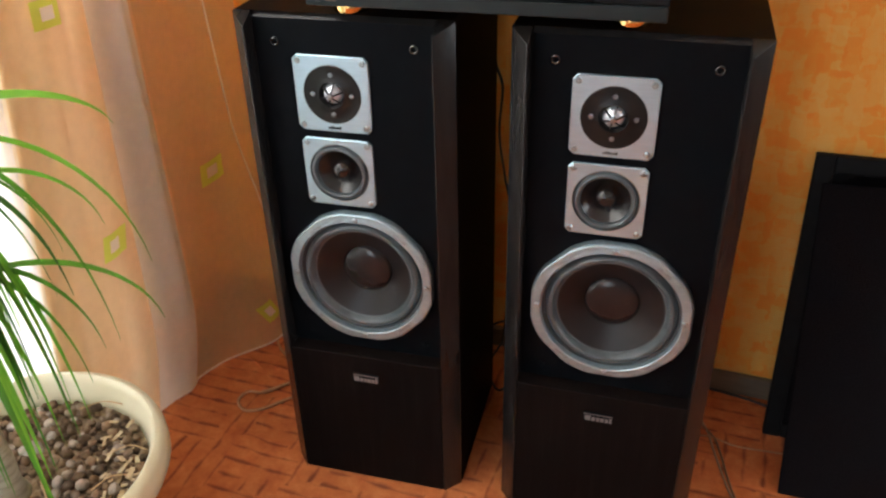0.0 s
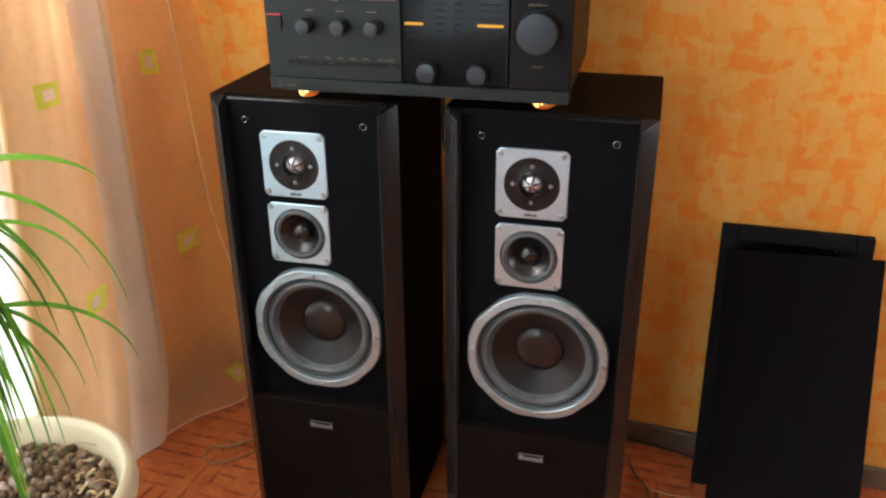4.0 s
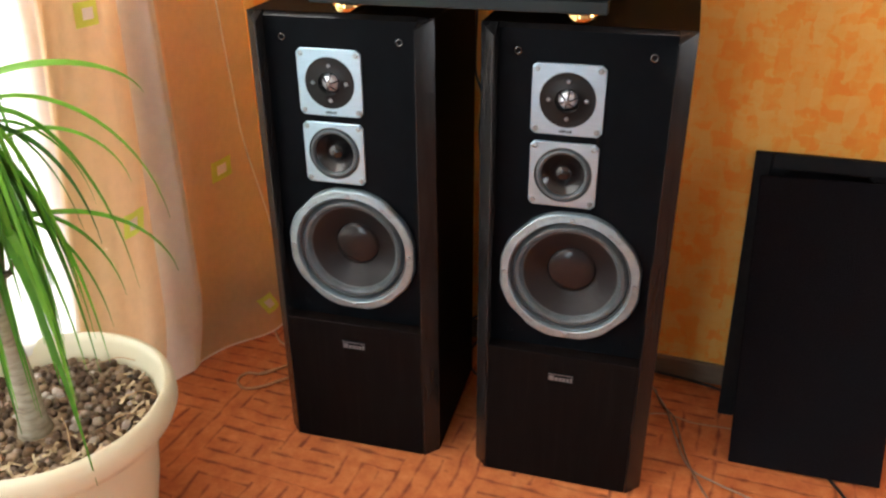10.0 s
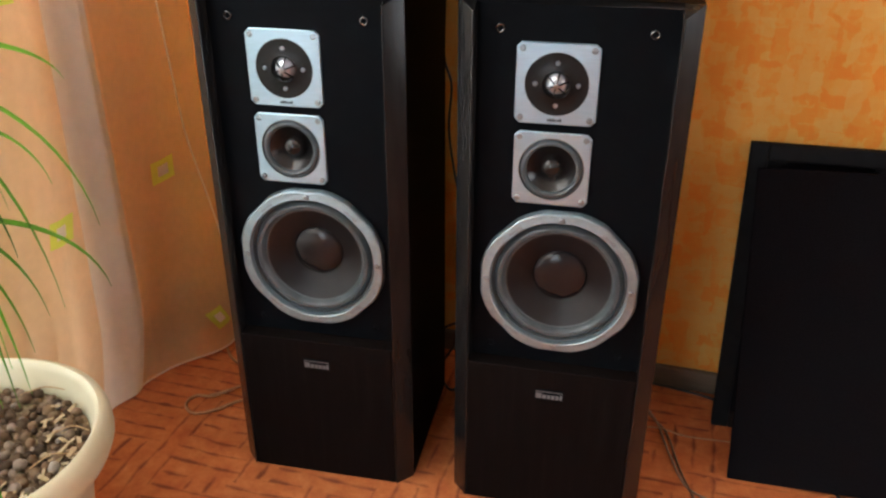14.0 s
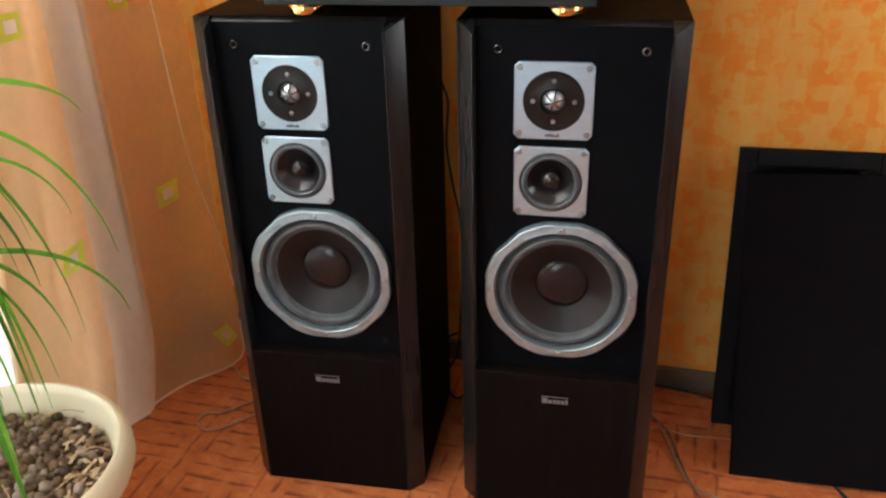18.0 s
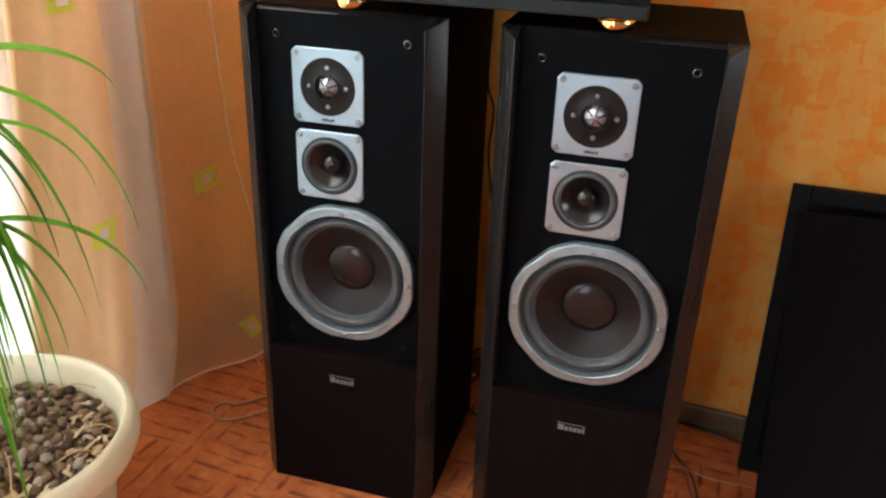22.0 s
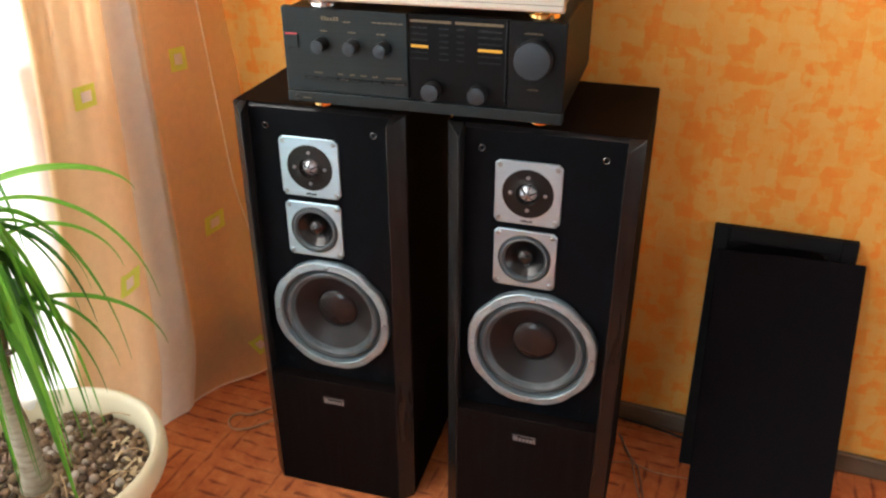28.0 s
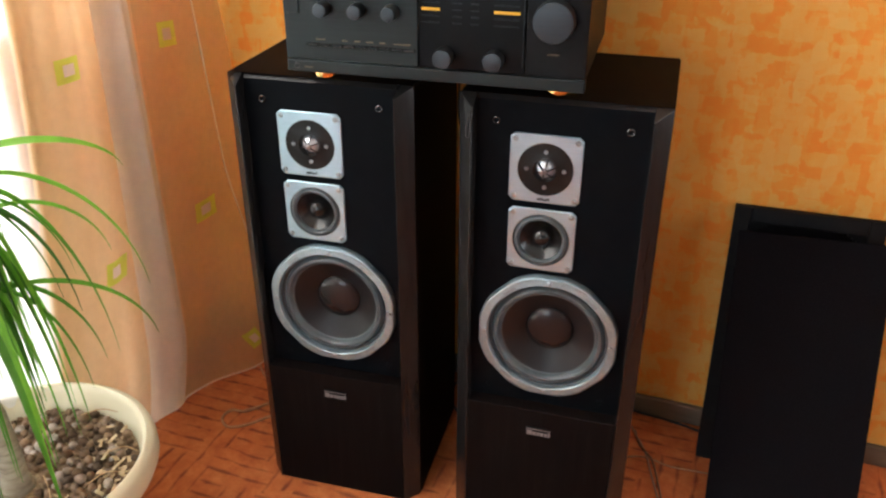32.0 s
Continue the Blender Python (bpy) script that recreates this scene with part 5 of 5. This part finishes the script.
# long leaves that arch out over the room: tip, start height, arch, half width
for tx, ty, tz, z0, arch, w in ((-0.668, 0.716, 0.768, 0.795, 0.055, 0.0066), (-0.664, 0.720, 0.575, 0.770, 0.060, 0.0036), (-0.708, 0.670, 0.470, 0.752, 0.075, 0.0046), (-0.736, 0.640, 0.555, 0.735, 0.050, 0.0042),
                                (-0.664, 0.718, 0.485, 0.600, 0.050, 0.0038), (-0.723, 0.655, 0.462, 0.610, 0.045, 0.0040), (-0.743, 0.633, 0.415, 0.600, 0.055, 0.0036), (-0.749, 0.626, 0.560, 0.755, 0.030, 0.0030),
                                (-0.800, 0.569, 0.388, 0.780, 0.040, 0.0062), (-0.755, 0.620, 0.352, 0.705, 0.050, 0.0066), (-0.857, 0.480, 0.440, 0.770, 0.050, 0.0064), (-0.836, 0.500, 0.384, 0.620, 0.045, 0.0056),
                                (-0.778, 0.560, 0.400, 0.660, 0.050, 0.0060), (-0.785, 0.540, 0.350, 0.640, 0.060, 0.0066), (-0.762, 0.600, 0.470, 0.690, 0.060, 0.0040), (-0.730, 0.640, 0.620, 0.740, 0.050, 0.0032),
                                (-0.700, 0.690, 0.640, 0.700, 0.080, 0.0034), (-0.770, 0.560, 0.520, 0.720, 0.070, 0.0044)):
    leaf((CROWN.x, CROWN.y, z0 - 0.014), (CROWN.x + 0.94 * (tx - CROWN.x), CROWN.y + 0.94 * (ty - CROWN.y), tz - 0.014), arch, w, roll=0.55, twist=rng.uniform(-0.4, 0.4))
# the thick of the crown, hanging round the trunk
for k in range(46):
    a = k * 2.399 + 0.3
    z0 = rng.uniform(0.54, 0.78)
    reach, drop = rng.uniform(0.07, 0.22), rng.uniform(0.08, 0.34)
    dx, dy = reach * math.cos(a), reach * math.sin(a)
    out = 0.67 * dx + 0.74 * dy
    if out > 0.055:
        dx, dy = dx - 0.67 * (out - 0.055), dy - 0.74 * (out - 0.055)
    tip = (max(-0.965, CROWN.x + dx), CROWN.y + dy, z0 - drop)
    leaf((CROWN.x + 0.008 * math.cos(a), CROWN.y + 0.008 * math.sin(a), z0), tip, rng.uniform(0.06, 0.16), rng.uniform(0.0030, 0.0054), twist=rng.uniform(-0.7, 0.7))
# leaves that hang before the trunk, on the room's side
for k in range(18):
    a = -0.73 + 1.25 * math.sin(k * 2.4)
    z0, reach = rng.uniform(0.60, 0.77), rng.uniform(0.05, 0.13)
    tip = (CROWN.x + reach * math.cos(a), CROWN.y + reach * math.sin(a), z0 - rng.uniform(0.14, 0.33))
    leaf((CROWN.x + 0.010 * math.cos(a), CROWN.y + 0.010 * math.sin(a), z0), tip, rng.uniform(0.05, 0.11), rng.uniform(0.0034, 0.0058), twist=rng.uniform(-0.6, 0.6))
for k in range(3):
    a = k * 2.1 + 2.0
    leaf((CROWN.x, CROWN.y, 0.72), (CROWN.x + 0.10 * math.cos(a), CROWN.y + 0.10 * math.sin(a), rng.uniform(0.76, 0.82)), 0.06, 0.006)
for k, (x0, y0, x1, y1) in enumerate(((-0.83, 0.56, -0.755, 0.500), (-0.92, 0.49, -0.84, 0.45), (-0.77, 0.64, -0.725, 0.66), (-0.88, 0.70, -0.82, 0.73), (-0.75, 0.57, -0.72, 0.61))):
    tw = tagged(part("dry_twig", tube(smooth_path([(x0, y0, RIM - 0.034), ((x0 + x1) / 2, (y0 + y1) / 2 + 0.004, RIM - 0.026), (x1, y1, RIM - 0.033)], 4), 0.0011, 5), TWIG), "thin dry straw-coloured twig lying on the pebbles", "twig", "dry twigs")

# straw and bark flakes scattered between the pebbles
bm = bmesh.new()
for k in range(90):
    a, d = rng.uniform(-1.9, 1.3), 0.160 * math.sqrt(rng.uniform(0.25, 1.0))
    x, y, z = d * math.cos(a), d * math.sin(a), RIM - 0.040 + rng.uniform(0.0, 0.006)
    w, h, th = rng.uniform(0.004, 0.012), rng.uniform(0.0012, 0.0035), 0.0008
    n0 = len(bm.verts)
    box(-w, w, -h, h, -th, th, bm=bm)
    bm.verts.ensure_lookup_table()
    bmesh.ops.transform(bm, matrix=pose(x, y, z, rng.uniform(-25, 25), rng.uniform(-25, 25), rng.uniform(0, 360)), verts=bm.verts[n0:])
litter = tagged(part("straw_litter", bm, LITTER), "pale straw and bark flakes scattered over the pebbles", "straw", kind="stuff")
litter.matrix_basis = pose(PX, PY, 0)

# ---- cables on the floor and behind the cabinets ----


def cable(points, r, material, label):
    return tagged(part("cable", tube(smooth_path(points, 6), r, 8), material, smooth=60), label, "cable", "loose cables")


BLACK_LABEL, TAN_LABEL = "thin black mains cable", "clear speaker cable with copper cores"
cable([(-0.06, 1.357, 0.020), (0.022, 1.357, 0.009), (0.087, 1.355, 0.006), (0.151, 1.346, 0.004), (0.20, 1.325, 0.004), (0.28, 1.26, 0.004), (0.345, 1.165, 0.004), (0.372, 1.12, 0.004), (0.392, 1.085, 0.004), (0.44, 0.99, 0.004)], 0.0028, CABLE_BLACK, "thin black cable running along the skirting board")
cable([(0.02, 1.31, 0.004), (0.033, 1.286, 0.003), (0.060, 1.238, 0.003), (0.088, 1.153, 0.003), (0.120, 1.076, 0.003), (0.168, 1.050, 0.003), (0.235, 1.029, 0.003), (0.31, 1.01, 0.003)], 0.0019, CABLE_WHITE, "pale clear speaker cable lying on the carpet")
cable([(0.03, 1.30, 0.003), (0.046, 1.256, 0.003), (0.078, 1.215, 0.003), (0.102, 1.137, 0.003), (0.119, 1.085, 0.003), (0.153, 1.015, 0.003), (0.19, 0.96, 0.003)], 0.0022, CABLE_BROWN, TAN_LABEL + " trodden into the carpet")
cable([(0.00, 1.20, 0.003), (0.06, 1.222, 0.003), (0.113, 1.212, 0.003), (0.175, 1.217, 0.003), (0.21, 1.22, 0.003)], 0.0018, CABLE_COPPER, TAN_LABEL + " on the carpet")
cable([(-0.407, 1.371, 0.90), (-0.407, 1.371, 0.762), (-0.409, 1.371, 0.646), (-0.394, 1.371, 0.592), (-0.399, 1.371, 0.505), (-0.387, 1.371, 0.415), (-0.373, 1.371, 0.338), (-0.372, 1.370, 0.20), (-0.375, 1.357, 0.079), (-0.380, 1.352, 0.02)], 0.0026, CABLE_BLACK, BLACK_LABEL + " hanging down the wall")
cable([(-0.47, 1.33, 0.020), (-0.419, 1.352, 0.050), (-0.378, 1.352, 0.078), (-0.345, 1.32, 0.10)], 0.0026, CABLE_BLACK, "thin black cable between the cabinets")
cable([(-0.380, 1.352, 0.02), (-0.392, 1.29, 0.004), (-0.371, 1.244, 0.004), (-0.346, 1.220, 0.004), (-0.328, 1.254, 0.004), (-0.30, 1.29, 0.004)], 0.0026, CABLE_BLACK, "black cable looped on the carpet between the cabinets")
cable([(-0.66, 1.21, 0.02), (-0.74, 1.25, 0.030), (-0.80, 1.272, 0.024), (-0.864, 1.282, 0.014), (-0.912, 1.286, 0.008), (-0.95, 1.30, 0.004)], 0.0028, CABLE_WHITE, "pale cable running under the curtain hem")
cable([(-0.893, 1.262, 0.006), (-0.878, 1.244, 0.004), (-0.848, 1.206, 0.004), (-0.820, 1.184, 0.004), (-0.800, 1.183, 0.004), (-0.74, 1.20, 0.003)], 0.0034, CABLE_COPPER, TAN_LABEL + " beside the cabinet")
cable([(-0.66, 1.16, 0.004), (-0.715, 1.150, 0.004), (-0.763, 1.108, 0.004), (-0.800, 1.062, 0.004), (-0.831, 1.054, 0.004), (-0.840, 1.034, 0.004), (-0.832, 1.014, 0.004), (-0.807, 1.002, 0.004), (-0.774, 1.022, 0.004), (-0.736, 1.068, 0.004), (-0.68, 1.10, 0.003)], 0.0032, CABLE_COPPER, TAN_LABEL + " looped on the carpet")
cable([(-0.70, 1.165, 0.008), (-0.735, 1.140, 0.008), (-0.762, 1.104, 0.007), (-0.790, 1.072, 0.007), (-0.806, 1.060, 0.006)], 0.0024, CABLE_COPPER, TAN_LABEL + " beside the cabinet")
